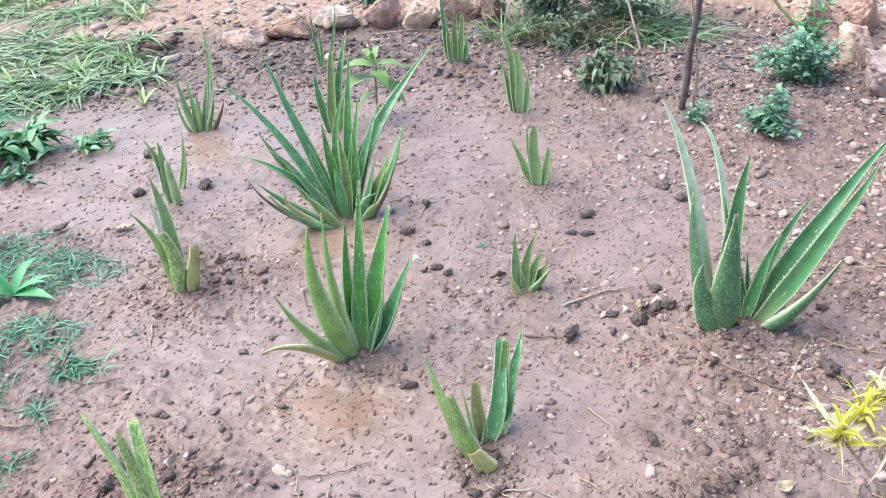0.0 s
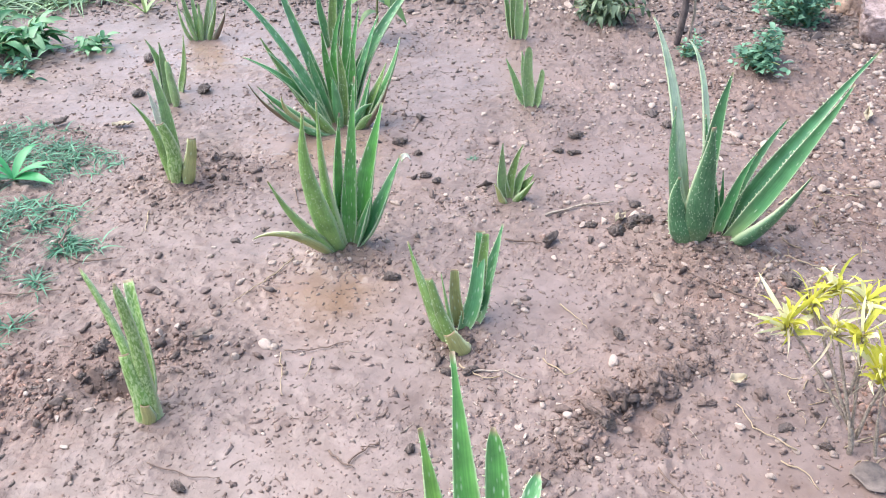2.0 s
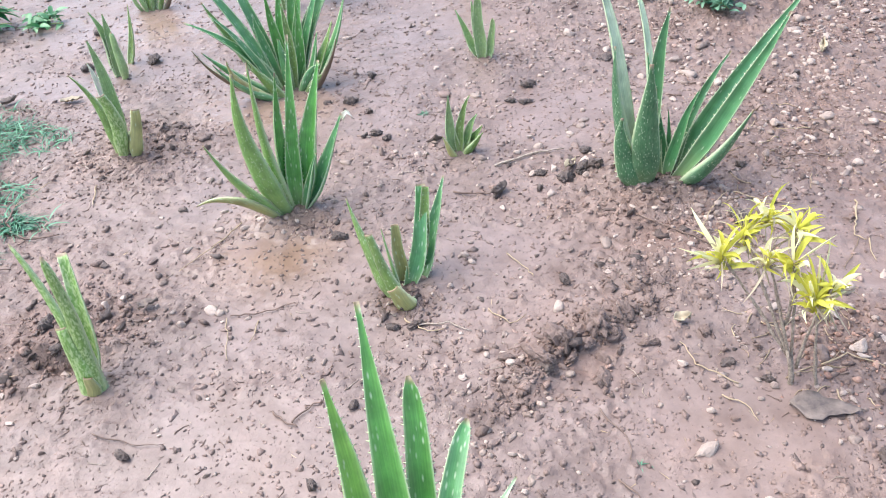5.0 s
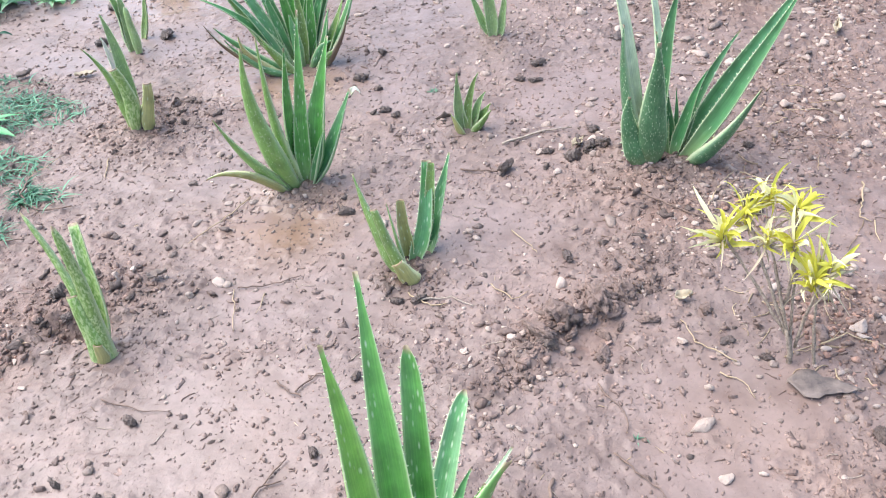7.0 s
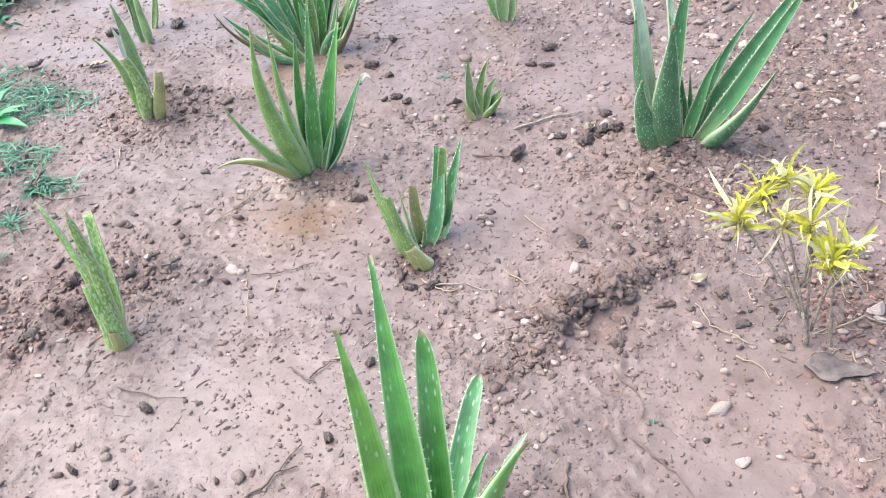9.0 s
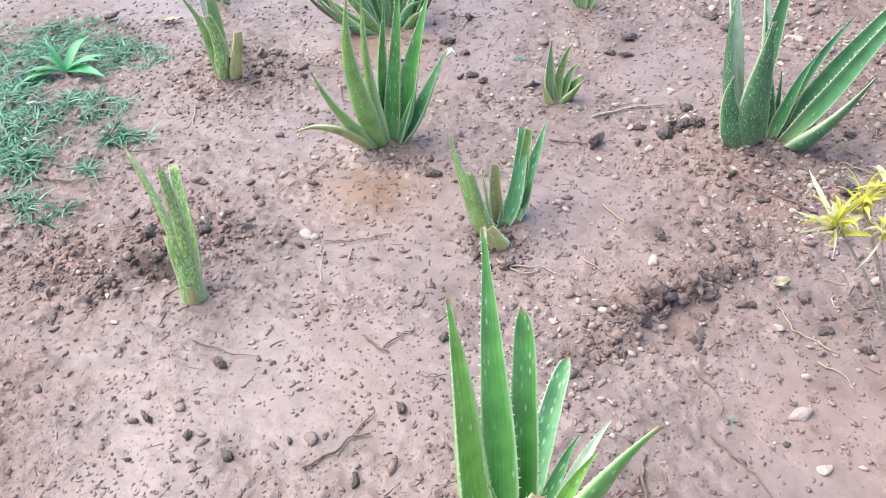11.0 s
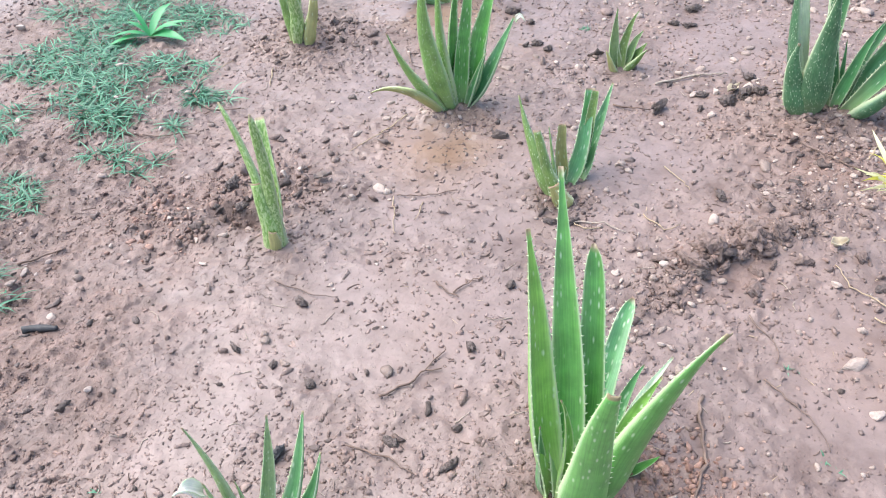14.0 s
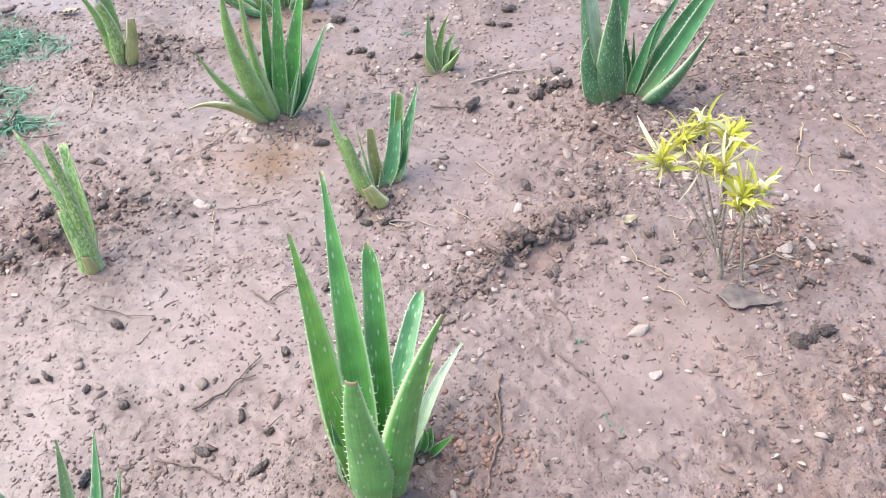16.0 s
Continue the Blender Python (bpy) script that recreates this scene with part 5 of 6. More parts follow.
leafy("bush", 0.36, 4.02, 0.36, 0.58, 2600, 0.036, BUSHLEAF, "dusty green leafy bush behind the bed", "bush", 21, 34, 0.5, broad=0.5, dome=0.3)
leafy("bush", 0.74, 3.98, 0.36, 0.50, 2200, 0.036, BUSHLEAF, "dusty green leafy bush beside cut stalks", "bush", 22, 30, 0.5, broad=0.42, dome=0.3)
leafy("weed", 0.62, 3.12, 0.15, 0.21, 420, 0.042, DARKWEED, "wilted dark green weed with drooping leaves", "weed", 23, 14, 0.9, broad=0.5)
leafy("weed", 0.45, 3.72, 0.26, 0.20, 380, 0.036, DARKWEED, "low trailing dark green weed", "weed", 24, 14, 0.5, broad=0.45)
leafy("shrub", 1.38, 3.10, 0.20, 0.22, 1300, 0.029, SHRUBLEAF, "bluish green leafy shrub by the boulder", "shrub", 25, 22, 0.3, broad=0.5)
leafy("shrub", 1.14, 2.68, 0.15, 0.14, 420, 0.033, SHRUBLEAF, "small bluish green shrub on bare soil", "shrub", 26, 12, 0.25, broad=0.5)
leafy("weed", 0.91, 2.77, 0.08, 0.09, 120, 0.024, SHRUBLEAF, "small green weed at the stake's foot", "weed", 27, 8, 0.2, broad=0.45)
leafy("shrub", 1.50, 3.45, 0.12, 0.34, 120, 0.042, WEED, "bright green sprig beside the border stones", "shrub", 28, 8, 0.3, broad=0.4)
leafy("weed", 1.45, 4.30, 0.18, 0.25, 220, 0.04, WEED, "green weed behind the border stones", "weed", 29, 8, 0.3, broad=0.4)
leafy("weed", -1.74, 2.62, 0.19, 0.15, 110, 0.105, WEED, "clump of broad-leaved bright green weeds", "weed", 30, 14, 0.35, broad=0.32)
leafy("weed", -1.96, 2.62, 0.20, 0.18, 110, 0.11, WEED, "clump of broad-leaved green weeds", "weed", 31, 14, 0.35, broad=0.32)
leafy("weed", -1.50, 2.72, 0.14, 0.07, 90, 0.05, WEED, "low bright green weed on wet mud", "weed", 32, 9, 0.25, broad=0.4)
leafy("weed", -1.62, 2.42, 0.12, 0.06, 60, 0.05, CREEP, "low green weed on wet mud", "weed", 33, 8, 0.3, broad=0.35)
leafy("bush", -2.05, 5.15, 0.32, 0.30, 800, 0.05, SHRUBLEAF, "grey-green low bush far beyond the bed", "bush", 34, 18, 0.3, broad=0.3)
leafy("bush", -3.30, 5.60, 0.60, 0.55, 1400, 0.06, WEED, "bright green bush far beyond the bed", "bush", 35, 24, 0.4, broad=0.3)
leafy("weed", -0.66, 4.52, 0.14, 0.12, 40, 0.10, CREEP, "broad-leaved weed behind the border stones", "weed", 36, 6, 0.4, broad=0.45)


def lance_weed(x, y, leaves, label):
    """A weed with a few broad lance leaves, each a part."""
    root = thing("weed", x, y, label, "weed")
    for a, L, w, rise, drop in leaves:
        a = radians(a)
        d = Vector((math.cos(a), math.sin(a), 0))
        v, f = blade((0, 0, 0.01), d * L * 0.5 + Vector((0, 0, rise)), d * L + Vector((0, 0, drop)), w, 9, 0.15, 0.3, 0.85)
        lf = new("leaf", raw_mesh("leaf", v, f, LANCE))
        lf.parent = root
    return root


lance_weed(-1.175, 1.66, [(-12, 0.16, 0.038, 0.045, 0.02), (225, 0.15, 0.042, 0.035, 0.01), (205, 0.13, 0.030, 0.045, 0.02), (25, 0.14, 0.020, 0.06, 0.04), (75, 0.12, 0.032, 0.085, 0.07),
                          (170, 0.11, 0.018, 0.06, 0.04), (150, 0.10, 0.015, 0.08, 0.08), (5, 0.12, 0.022, 0.06, 0.05)], "bright green weed with broad pointed leaves in creeping grass")

# the young broad-leaved seedling behind the large aloe
seedling = thing("seedling", -0.326, 2.933, "young yellow-green seedling with broad leaves on a thin stalk", "seedling")
v, f = tube(bezier((0, 0, -0.02), (0.0, 0.0, 0.12), (0.02, 0.005, 0.235), 6), [0.006 - 0.0005 * i for i in range(7)], 6)
st = new("stem", raw_mesh("stem", v, f, GREENSTEM))
st.parent = seedling
SEEDLEAF = foliage_material("seedling_leaf", (0.05, 0.17, 0.09), (0.25, 0.35, 0.07), 0.45, 0.12)
for tx, ty, tz, w, z0 in ((0.175, 0.02, 0.19, 0.055, 0.22), (-0.16, 0.0, 0.20, 0.075, 0.22), (-0.13, -0.08, 0.13, 0.085, 0.17), (0.16, -0.06, 0.07, 0.07, 0.15),
                          (0.09, -0.10, 0.15, 0.06, 0.20), (0.03, 0.10, 0.27, 0.026, 0.23), (-0.06, 0.09, 0.26, 0.03, 0.23), (-0.08, -0.06, 0.05, 0.05, 0.10), (0.0, -0.04, 0.27, 0.03, 0.235)):
    v, f = blade((0.012, 0, z0), (tx * 0.45, ty * 0.45, max(z0, tz) + 0.03), (tx * 0.85, ty * 0.85, tz), w * 1.05, 8, 0.0, 0.2, 0.9)
    lf = new("leaf", raw_mesh("leaf", v, f, SEEDLEAF))
    lf.parent = seedling


def grass(name, patches, length, width, lay, material, label, seed, n_seg=4, tuft=9, loose=0.09):
    """Blades of grass in tufts over several patches (x, y, half sizes, number), joined."""
    rng = random.Random(seed)
    pieces = []
    spots = []
    for cx, cy, rx, ry, n in patches:
        tufts = []
        for _ in range(max(3, n // tuft)):
            a, d = rng.uniform(0, 2 * math.pi), rng.random() ** 0.6
            tufts.append((cx + math.cos(a) * d * rx, cy + math.sin(a) * d * ry))
        for _ in range(n):
            tx, ty = rng.choice(tufts)
            spots.append((tx + rng.gauss(0, 1) * rx * loose, ty + rng.gauss(0, 1) * ry * loose))
    zs = height([s[0] for s in spots], [s[1] for s in spots])
    for (x, y), z in zip(spots, zs):
        L = length * rng.uniform(0.5, 1.3)
        a = rng.uniform(0, 2 * math.pi)
        out = Vector((math.cos(a), math.sin(a), 0))
        up = (1 - lay) * rng.uniform(0.4, 1.1)
        b = Vector((x, y, z - 0.003))
        c = b + out * L * 0.45 + Vector((0, 0, L * (up * 0.6 + 0.12)))
        t = b + out * L * (0.6 + 0.5 * lay) + Vector((0, 0, max(0.004, L * (up * 0.8 - 0.25 * lay))))
        pieces.append(blade(b, c, t, width * rng.uniform(0.6, 1.3), n_seg, rng.uniform(-0.5, 0.5), 0.3, 0.6))
    v, f = join(pieces)
    return tagged(new(name, raw_mesh(name, v, f, material)), label, "grass", kind="stuff")


grass("creeping_grass", [(-1.48, 1.80, 0.20, 0.16, 558), (-1.30, 1.95, 0.16, 0.07, 186), (-1.38, 1.50, 0.20, 0.16, 1145), (-1.10, 1.32, 0.14, 0.16, 818), (-1.18, 1.78, 0.26, 0.12, 818), (-1.00, 1.48, 0.12, 0.09, 218),
                         (-0.98, 1.17, 0.10, 0.08, 244), (-0.86, 1.03, 0.12, 0.05, 135), (-0.80, 1.36, 0.07, 0.045, 163), (-1.36, 1.08, 0.12, 0.12, 326),
                         (-1.10, 0.78, 0.12, 0.12, 462), (-1.25, 0.62, 0.12, 0.10, 218), (-0.86, 0.52, 0.05, 0.05, 64), (-0.95, 0.60, 0.06, 0.06, 53), (-0.82, 1.18, 0.05, 0.03, 42)],
      0.068, 0.0042, 0.62, CREEP, "fine bluish green creeping grass in tufts on the mud", 51, 4, 13, 0.12)
grass("grass_sprouts", [(0.167, 1.935, 0.04, 0.025, 40), (0.735, 0.70, 0.015, 0.015, 9), (0.80, 0.50, 0.02, 0.02, 9), (-0.38, 0.17, 0.04, 0.04, 10)],
      0.018, 0.003, 0.5, CREEP, "tiny green sprouts on bare mud", 57)
grass("long_grass", [(-2.15, 3.42, 0.40, 0.20, 420), (-2.0, 3.85, 0.30, 0.22, 200), (-2.7, 3.9, 0.40, 0.40, 420), (-2.6, 3.2, 0.35, 0.25, 330), (-1.75, 3.50, 0.22, 0.09, 130), (-2.5, 4.6, 0.45, 0.25, 260),
                     (-3.4, 4.6, 0.6, 0.7, 600), (-2.25, 3.12, 0.25, 0.10, 120)],
      0.27, 0.0115, 0.80, GRASS, "long flattened bluish green grass beside the bed", 52, 6)
grass("grass_tufts", [(-1.93, 3.36, 0.02, 0.02, 12), (-2.08, 3.62, 0.03, 0.03, 12), (-1.80, 3.72, 0.03, 0.03, 10), (-2.2, 4.0, 0.04, 0.04, 14), (-2.35, 3.5, 0.03, 0.03, 10), (-1.49, 3.18, 0.01, 0.01, 6),
                      (-2.1, 4.35, 0.05, 0.05, 14), (-3.0, 5.0, 0.5, 0.4, 160)],
      0.19, 0.017, 0.3, TUFT, "young upright green grass tufts", 53, 5)
grass("bush_grass", [(0.36, 3.90, 0.30, 0.12, 170), (0.75, 3.90, 0.25, 0.14, 150), (0.20, 3.84, 0.16, 0.08, 80)],
      0.26, 0.0060, 0.40, GRASS, "coarse bluish grass growing through the bush", 58, 5)
grass("dry_bush_grass", [(0.55, 3.85, 0.32, 0.14, 260)], 0.28, 0.005, 0.45, STRAW, "dry stalks standing in the bush", 59, 5)
grass("cut_grass", [(0.94, 3.76, 0.16, 0.12, 220), (0.62, 3.74, 0.30, 0.08, 90), (0.9, 4.0, 0.25, 0.2, 160)],
      0.24, 0.007, 0.72, GRASS, "trailing grass around the bush", 54, 5)
stake(0.66, 3.30, [(0.0, 0.02, 0.13), (0.06, 0.06, 0.17), (0.12, 0.12, 0.10)], 0.004, 0.003, "pale bent stalk curling over a weed", STEM, "stalk")
grass("straw", [(-1.2, 4.75, 1.6, 0.5, 260), (0.0, 4.9, 1.2, 0.4, 90), (-1.7, 4.35, 0.5, 0.3, 160), (-2.3, 5.0, 0.6, 0.4, 160), (1.8, 4.0, 0.5, 0.6, 60), (0.85, 3.75, 0.3, 0.2, 50)],
      0.12, 0.004, 0.95, STRAW, "dry straw strewn on the soil beyond the stones", 55, 3, 3, 0.2)
grass("litter", [(0.3, 1.2, 1.1, 1.1, 260), (0.4, 2.4, 1.4, 0.9, 160), (1.2, 1.8, 0.4, 0.7, 90), (-0.4, 3.3, 1.0, 0.5, 90)],
      0.022, 0.0022, 0.98, STRAW, "tiny straw scraps on the mud", 56, 2, 1, 0.2)


def scraps(name, n, length, radius, material, label, seed, zone, keep):
    """Short bent bits of root and stalk pressed into the mud, joined."""
    rng = np.random.default_rng(seed)
    x, y = rng.uniform(zone[0], zone[1], n * 4), rng.uniform(zone[2], zone[3], n * 4)
    ok = np.where(rng.random(n * 4) < keep(x, y))[0][:n]
    pieces = []
    for px, py in zip(x[ok], y[ok]):
        a, bend, L = rng.uniform(0, 2 * math.pi), rng.uniform(-1.2, 1.2), length * rng.lognormal(0, 0.5)
        r = radius * rng.uniform(0.6, 1.3)
        line = []
        for k in range(6):
            line.append((px, py))
            px, py = px + math.cos(a) * L / 5, py + math.sin(a) * L / 5
            a += bend / 5 + rng.uniform(-0.35, 0.35)
        z = height([p[0] for p in line], [p[1] for p in line]) + r * 0.4 + 0.002 * rng.random(6)
        pieces.append(tube([(p[0], p[1], h) for p, h in zip(line, z)], [r * (1 - 0.1 * k) for k in range(6)], 5))
    v, f = join(pieces)
    return tagged(new(name, raw_mesh(name, v, f, material)), label, "litter", kind="stuff")


def spread(x, y):
    return 0.35 + 0.65 * np.clip((fbm(x, y, 6, 3, 64) - 0.40) * 5, 0, 1)


BED = (-1.2, 1.6, 0.1, 2.6)
scraps("root_scraps", 900, 0.014, 0.0011, TWIG, "short dark scraps of root pressed into mud", 91, BED, spread)
scraps("stalk_scraps", 260, 0.022, 0.0010, STEM, "short pale scraps of stalk on the mud", 92, BED, spread)
scraps("croton_litter", 26, 0.055, 0.0016, STRAW, "pale curled dead leaves below the croton", 93, (0.93, 1.22, 0.84, 1.12), lambda x, y: np.exp(-(((x - 1.08) / 0.10) ** 2 + ((y - 0.97) / 0.09) ** 2)))
scraps("dry_stalks", 40, 0.06, 0.0018, STRAW, "dry pale stalks strewn beside the big aloe", 94, (0.95, 1.55, 1.25, 1.95), lambda x, y: 0.5 + 0 * x)


# ---- single clods and pebbles that stand out ----
def lump(name, x, y, s, seed, material, label, category, flat=0.7, sink=0.12):
    rng = np.random.default_rng(seed)
    base = ICO3 if material is PEBBLE else ICO4
    v = lumpy(rng, base, 1.0, flat, 0.0, 9 if material is PEBBLE else 2)
    n = fbm(v[:, 0] * 2.2 + v[:, 2] * 1.7 + seed, v[:, 1] * 2.2 - v[:, 2] * 1.9, 1.0, 4, seed, 0.65) - 0.5
    fine = fbm(v[:, 0] * 9 - v[:, 2] * 8 + seed, v[:, 1] * 9 + v[:, 2] * 7, 1.0, 3, seed + 5, 0.7) - 0.5
    v = v * (1 + (0.35 if material is PEBBLE else 1.5) * n + (0.05 if material is PEBBLE else 0.8) * fine)[:, None] * s
    me = raw_mesh(name, v, base[1], material)
    ob = new(name, me)
    ob.location = (x, y, gz(x, y) + s * sink)
    return tagged(ob, label, category, name + "s on the mud")


CLODS = ((0.449, 1.512, 0.021), (0.066, 1.322, 0.017), (0.503, 2.105, 0.021), (0.576, 0.897, 0.016), (0.682, 0.884, 0.014), (-0.011, 2.187, 0.018), (-1.20, 2.614, 0.022), (-1.09, 2.30, 0.022),
         (0.611, 1.17, 0.014), (1.152, 0.732, 0.016),
         (0.62, 1.58, 0.022), (0.66, 1.62, 0.018), (0.55, 1.60, 0.014), (1.02, 1.40, 0.02), (1.04, 1.36, 0.018), (-0.47, 0.92, 0.013), (-0.53, 0.90, 0.011), (-0.40, 0.94, 0.012), (-0.85, 2.34, 0.03),
         (0.02, 1.95, 0.016), (-0.05, 2.02, 0.018), (0.30, 1.02, 0.015), (0.25, 1.02, 0.012), (-0.52, 0.98, 0.016), (1.06, 1.62, 0.014), (0.80, 2.20, 0.018), (0.75, 2.28, 0.02), (-0.10, 0.47, 0.010),
         (0.09, 0.38, 0.011), (0.17, 0.62, 0.013), (0.21, 0.80, 0.012), (-0.20, 0.66, 0.012),
         (0.453, 2.001, 0.014), (0.501, 2.003, 0.015), (1.193, 0.757, 0.017), (1.178, 0.744, 0.013), (0.202, 0.36, 0.012), (0.193, 0.437, 0.010), (-0.277, 0.517, 0.011), (-0.188, 0.493, 0.009), (0.923, 0.941, 0.011),
         (1.322, 0.972, 0.013), (0.989, 0.90, 0.010), (0.069, 1.823, 0.016), (0.552, 1.523, 0.012), (0.632, 1.645, 0.017), (0.67, 1.709, 0.014), (0.696, 1.633, 0.018), (0.657, 1.601, 0.013), (0.037, 1.804, 0.013), (0.102, 1.789, 0.012), (1.377, 1.335, 0.012))
for i, (x, y, s) in enumerate(CLODS):
    lump("clod", x, y, s, 200 + i, DARKCLOD, "dark lump of crumbly wet soil", "clod", 0.65, 0.3)
BANKCLODS = ((0.597, 0.972, 0.030), (0.676, 1.023, 0.027), (0.723, 1.050, 0.027), (0.693, 0.935, 0.017), (0.685, 0.886, 0.016), (0.778, 0.982, 0.016), (0.889, 1.022, 0.012), (0.564, 0.915, 0.022),
             (0.549, 0.815, 0.012), (0.640, 1.000, 0.016), (0.655, 0.965, 0.014), (0.750, 1.075, 0.018), (0.790, 1.10, 0.013), (0.535, 0.885, 0.013), (0.625, 0.93, 0.012), (0.705, 1.00, 0.014), (0.585, 0.89, 0.010), (0.72, 0.965, 0.009))
for i, (x, y, s) in enumerate(BANKCLODS):
    lump("clod", x, y, s, 260 + i, REDCLOD, "crumbly brown lump of soil on a low bank", "clod", 0.75, 0.15)
PEBBLES = ((-0.414, 1.045, 0.016), (0.493, 0.940, 0.013), (0.414, 0.879, 0.011), (0.428, 0.860, 0.009), (0.585, 1.614, 0.019), (-0.694, 0.500, 0.014), (-0.600, 0.822, 0.012), (-1.431, 1.579, 0.022),
           (-1.679, 1.648, 0.024), (-0.498, 0.355, 0.014), (0.879, 0.625, 0.014), (1.064, 0.470, 0.010), (-0.148, 0.709, 0.008), (0.451, 3.281, 0.035), (0.126, 3.365, 0.03), (1.182, 1.829, 0.017),
           (0.835, 0.93, 0.013), (0.71, 1.20, 0.010), (1.17, 0.98, 0.022), (1.22, 1.00, 0.018), (1.14, 1.06, 0.014), (0.95, 1.27, 0.016), (0.99, 1.22, 0.014), (0.90, 1.30, 0.012), (-0.58, 0.87, 0.009),
           (0.52, 0.70, 0.010), (0.535, 0.695, 0.009), (-0.46, 0.72, 0.010), (-0.30, 1.70, 0.011), (0.36, 2.25, 0.012), (0.46, 1.44, 0.012), (0.54, 0.34, 0.014), (1.05, 1.28, 0.017), (-1.15, 1.46, 0.02),
           (0.415, 0.882, 0.009), (1.249, 0.946, 0.015), (1.167, 0.956, 0.013), (1.153, 0.976, 0.011), (0.987, 0.506, 0.010), (1.033, 0.515, 0.009), (1.104, 0.461, 0.009), (1.208, 0.531, 0.012), (0.821, 0.38, 0.009),
           (0.558, 0.381, 0.012), (0.542, 0.625, 0.011), (0.435, 0.662, 0.009), (1.08, 0.761, 0.009), (1.154, 0.797, 0.010), (1.264, 0.693, 0.010), (1.306, 2.126, 0.017), (1.413, 1.785, 0.015), (1.318, 1.766, 0.013), (0.066, 1.653, 0.012),
           (0.517, 1.786, 0.013), (1.387, 1.509, 0.014), (1.466, 1.513, 0.016), (1.443, 1.621, 0.013), (-0.507, 0.778, 0.009), (-0.379, 1.067, 0.010), (0.737, 2.814, 0.022), (0.776, 1.636, 0.014), (0.93, 1.99, 0.015),
           (1.099, 2.348, 0.016), (0.826, 2.68, 0.018), (0.575, 2.298, 0.014), (0.363, 1.803, 0.012), (0.533, 1.597, 0.013), (0.196, 2.233, 0.015))
for i, (x, y, s) in enumerate(PEBBLES):
    lump("pebble", x, y, s * 0.82, 300 + i, PEBBLE, "pale pinkish tan pebble half sunk in mud", "pebble", 0.7, 0.28)
lump("black_pebble", -0.09, 0.312, 0.011, 7, CHAR, "round black pebble behind a small aloe", "pebble", 0.9, 0.4)
lump("pale_clod", -0.60, 0.185, 0.03, 8, PEBBLE, "pale tan lump of dry earth", "clod", 0.6, 0.1)

# ---- crumbs and grit, too many to count ----
srng = np.random.default_rng(77)
ZONE = (-2.0, 2.1, 0.0, 4.0)
def rough_only(x, y):
    return (1 - wetness(x, y)) * np.clip((fbm(x, y, 14, 3, 60) - 0.38) * 5, 0.08, 1)


def ridge_chance(x, y):
    p = 0.0
    for cx, cy, rx, ry, h in RIDGES[:1] + RIDGES[2:7]:
        p = p + 0.6 * np.exp(-1.6 * (((x - cx) / rx) ** 2 + ((y - cy) / ry) ** 2))
    d, side, along = bank(x, y)
    return np.clip(p + 1.2 * np.exp(-(d / np.where(side > 0, 0.022, 0.055)) ** 2), 0, 1)


def patchy(x, y, scale, seed, low=0.1):
    return np.clip((fbm(x, y, scale, 3, seed) - 0.40) * 5, low, 1)


def sized(middle, spread, low, high):
    return lambda r, n: np.clip(r.lognormal(math.log(middle), spread, n), low, high)


def stony(x, y):
    """Chance of pale stones: most on the drier ground beyond and beside the basin."""
    return (0.25 + 0.75 * (1 - wetness(x, y))) * np.clip((x + 0.7) / 1.2, 0.15, 1) * np.clip((y - 0.3) / 0.9, 0.25, 1) * patchy(x, y, 5, 72, 0.25)


NEAR = (-1.3, 1.6, 0.0, 2.6)
scatter("mud_grains", 26000, srng, ICO1, sized(0.0026, 0.45, 0.0013, 0.008), lambda x, y: (0.3 + 0.7 * rough_only(x, y)) * patchy(x, y, 6, 64, 0.22), MUD, "small rounded grains of mud all over the bed", "soil", 0.8, 0.45, -0.05, NEAR, 2)
scatter("mud_lumps", 2600, srng, ICO2, sized(0.0050, 0.35, 0.003, 0.012), lambda x, y: (0.3 + 0.7 * rough_only(x, y)) * patchy(x, y, 8, 65, 0.12) * np.clip(0.35 + 0.5 * (x + 0.3) + 0.3 * y, 0.25, 1), MUD, "mud-coated pebbles half sunk in silt", "soil", 0.75, 0.75, -0.1, NEAR, 3)
scatter("mud_grains", 15000, srng, ICO1, sized(0.0040, 0.45, 0.002, 0.014), lambda x, y: (0.35 + 0.65 * rough_only(x, y)) * patchy(x, y, 5, 66, 0.2) * np.where((np.abs(x - 0.15) < 1.45) & (y < 2.6), 0.12, 1), MUD, "small rounded grains of mud farther off", "soil", 0.8, 0.45, -0.05, ZONE, 2)
scatter("soil_crumbs", 5200, srng, ICO1, sized(0.0032, 0.5, 0.0015, 0.011), lambda x, y: 0.5 * patchy(x, y, 11, 61, 0.08) + 0.5 * rough_only(x, y), CLOD, "small dark soil crumbs over the mud", "soil", 0.75, 0.6, 0.0, ZONE, 3)
scatter("leaf_mould", 3600, srng, ICO1, sized(0.010, 0.45, 0.004, 0.028), lambda x, y: dark_earth(x, y) * np.clip((y - 2.6) / 0.5, 0, 1), HUMUSCLOD, "black clods and leaf mould along the stones", "soil", 0.6, 0.5, 0.1, (-2.0, 1.9, 2.7, 4.15))
scatter("bank_crumbs", 5200, srng, ICO1, sized(0.0042, 0.5, 0.002, 0.014), ridge_chance, MUD, "crumbled soil heaped along the low bank", "soil", 0.75, 0.5, 0.1, (-0.9, 1.4, 0.3, 1.9), 3)
scatter("bank_lumps", 280, srng, ICO2, sized(0.0085, 0.35, 0.004, 0.017), ridge_chance, REDCLOD, "crumbly dark lumps along the low bank", "soil", 0.8, 0.75, 0.15, (-0.9, 1.3, 0.5, 1.9), 3)
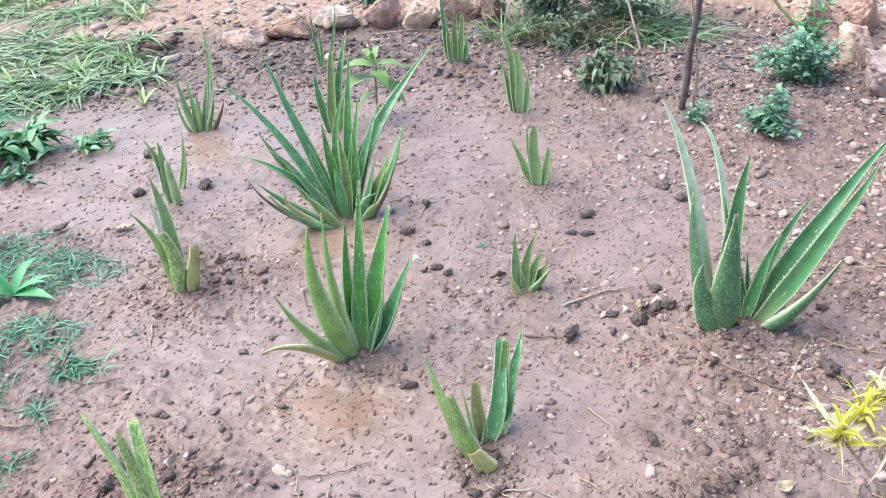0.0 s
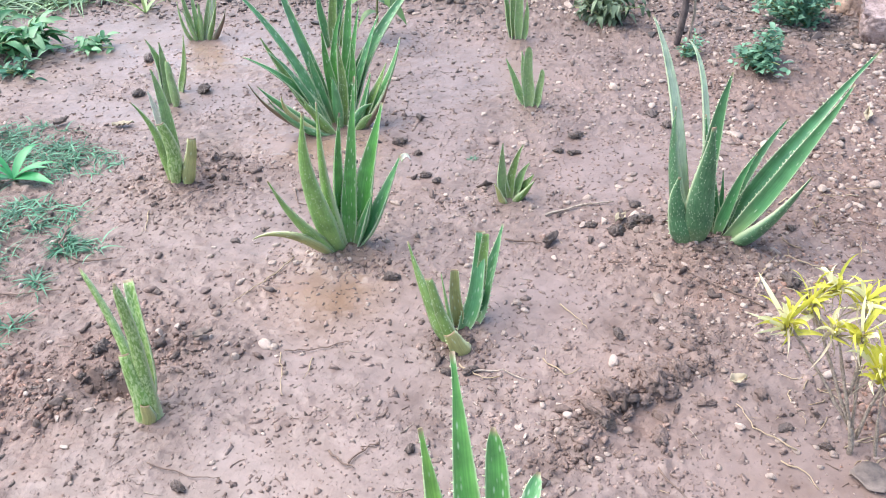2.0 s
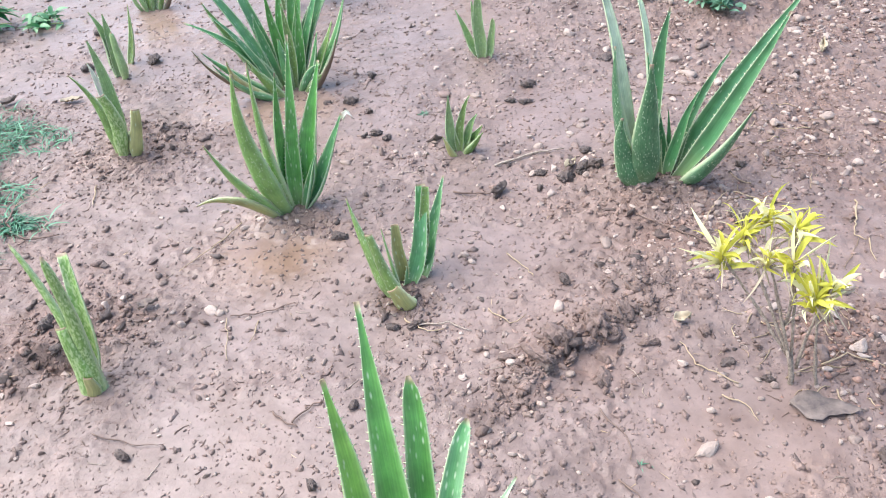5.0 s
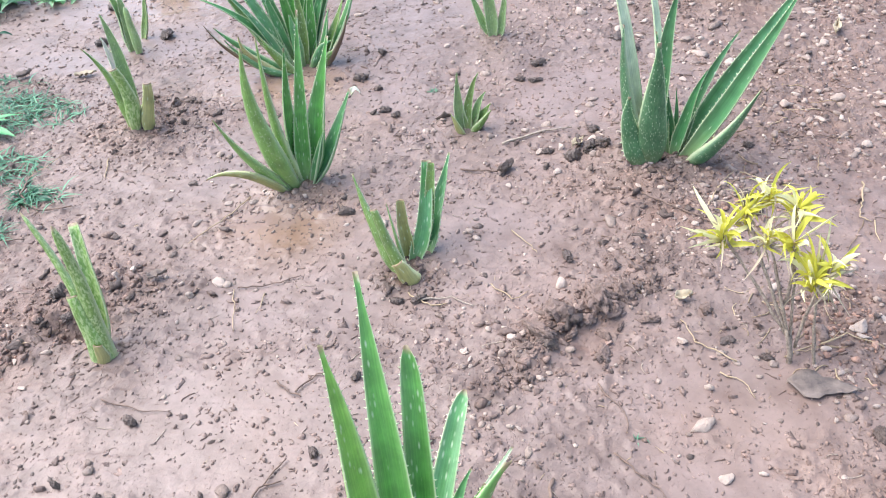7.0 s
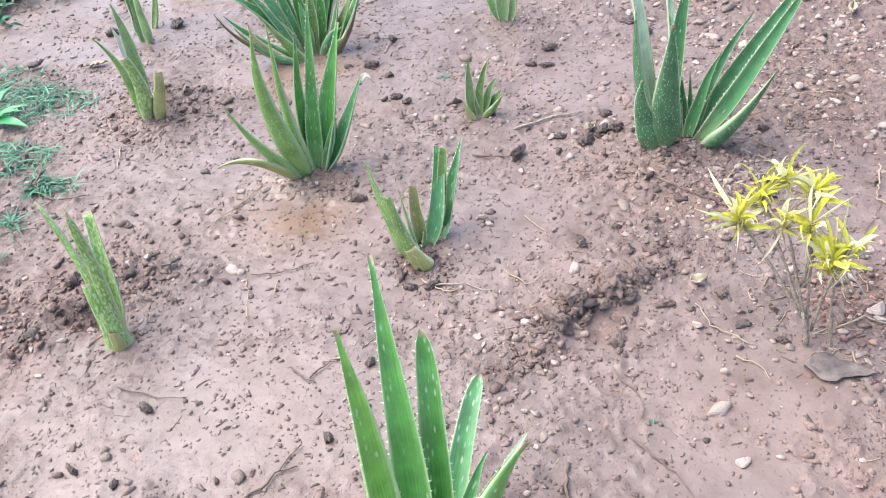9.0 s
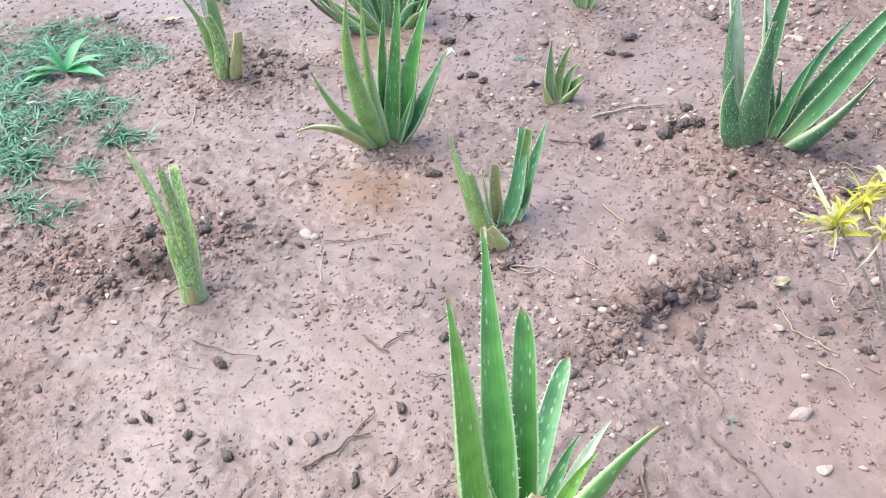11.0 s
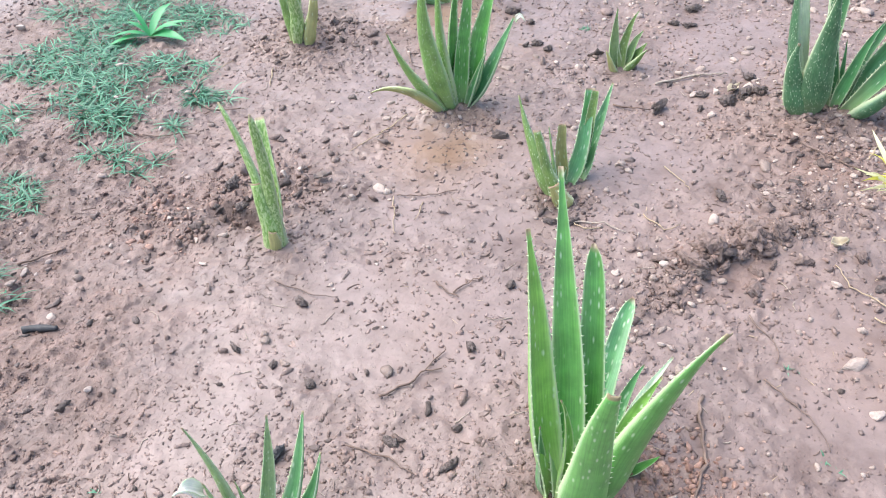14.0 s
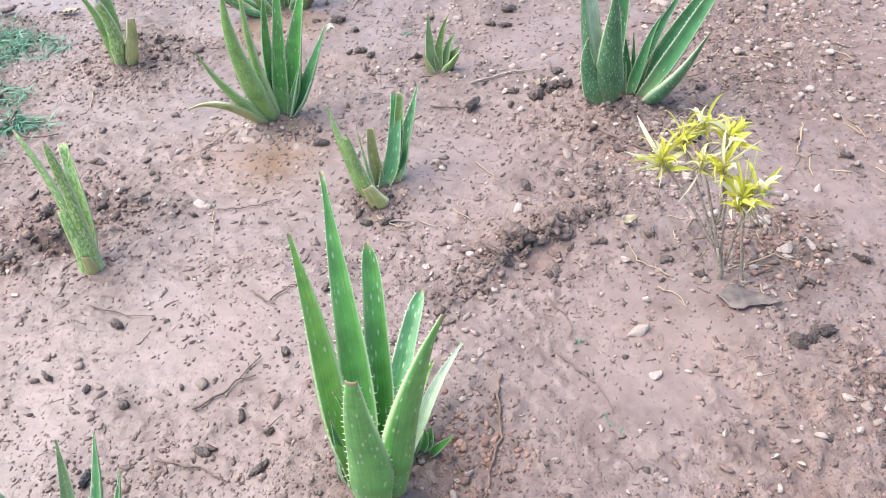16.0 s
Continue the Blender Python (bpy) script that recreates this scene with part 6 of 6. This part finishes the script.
scatter("clods", 260, srng, ICO2, sized(0.0068, 0.35, 0.004, 0.014), lambda x, y: 0.06 + rough_only(x, y) ** 2, CLOD, "crumbly dark clods on rough ground", "soil", 0.75, 0.85, 0.1, ZONE, 3)
scatter("grit", 5600, srng, ICO1, sized(0.0040, 0.42, 0.002, 0.011), stony, PEBBLE, "small pale stones scattered over mud", "gravel", 0.75, 0.25, 0.1, ZONE, 2)
scatter("gravel", 1500, srng, ICO2, sized(0.0072, 0.36, 0.004, 0.018), stony, PEBBLE, "pale tan gravel half sunk in soil", "gravel", 0.7, 0.32, 0.05, (-1.5, 2.1, 0.5, 4.0), 4, (0.6, 0.9))
for cx, cy, r0, n in ((0.55, 0.43, 0.11, 240), (1.15, 0.97, 0.12, 160), (0.92, 1.30, 0.14, 170), (1.05, 1.42, 0.12, 90), (-0.62, 0.80, 0.12, 90)):
    scatter("red_grit", n, srng, ICO2, sized(0.0034, 0.45, 0.0018, 0.009), lambda x, y: np.exp(-2.0 * ((x - cx) ** 2 + (y - cy) ** 2) / r0 ** 2), REDGRIT if n != 170 else PEBBLE, "patch of reddish grit on the mud", "gravel", 0.75, 0.25, 0.1, (cx - r0 * 1.4, cx + r0 * 1.4, cy - r0 * 1.4, cy + r0 * 1.4), 3, (0.6, 0.9))
scatter("gravel", 900, srng, ICO2, sized(0.0070, 0.42, 0.004, 0.020), lambda x, y: patchy(x, y, 4, 73, 0.3) * np.clip((x - 0.55) / 0.4, 0, 1), PEBBLE, "pale gravel round the shrubs and the stake", "gravel", 0.7, 0.4, 0.1, (0.6, 2.0, 2.1, 4.2), 4, (0.55, 0.9))
scatter("far_rubble", 700, srng, ICO1, sized(0.015, 0.5, 0.006, 0.04), lambda x, y: 0.35 + 0.65 * litter(x, y), CLOD, "rubble and clods beyond the border stones", "rubble", 0.6, 0.5, 0.1, (-3.0, 2.6, 3.2, 5.6))
scatter("far_gravel", 900, srng, ICO2, sized(0.015, 0.5, 0.006, 0.04), lambda x, y: 0.15 + 0.85 * litter(x, y), PEBBLE, "pale stones strewn beyond the border stones", "gravel", 0.6, 0.3, 0.1, (-3.0, 2.6, 3.6, 5.6))
scatter("outlying_clods", 4500, srng, ICO1, sized(0.009, 0.5, 0.004, 0.04), lambda x, y: (1 - worked(x, y)) * np.clip((fbm(x, y, 1.5, 3, 160) - 0.35) * 4, 0.1, 1), MUDCRUMB, "mud clods on the open soil round the bed", "soil", 0.6, 0.5, 0.05, (-5.0, 5.0, -3.5, 5.0))
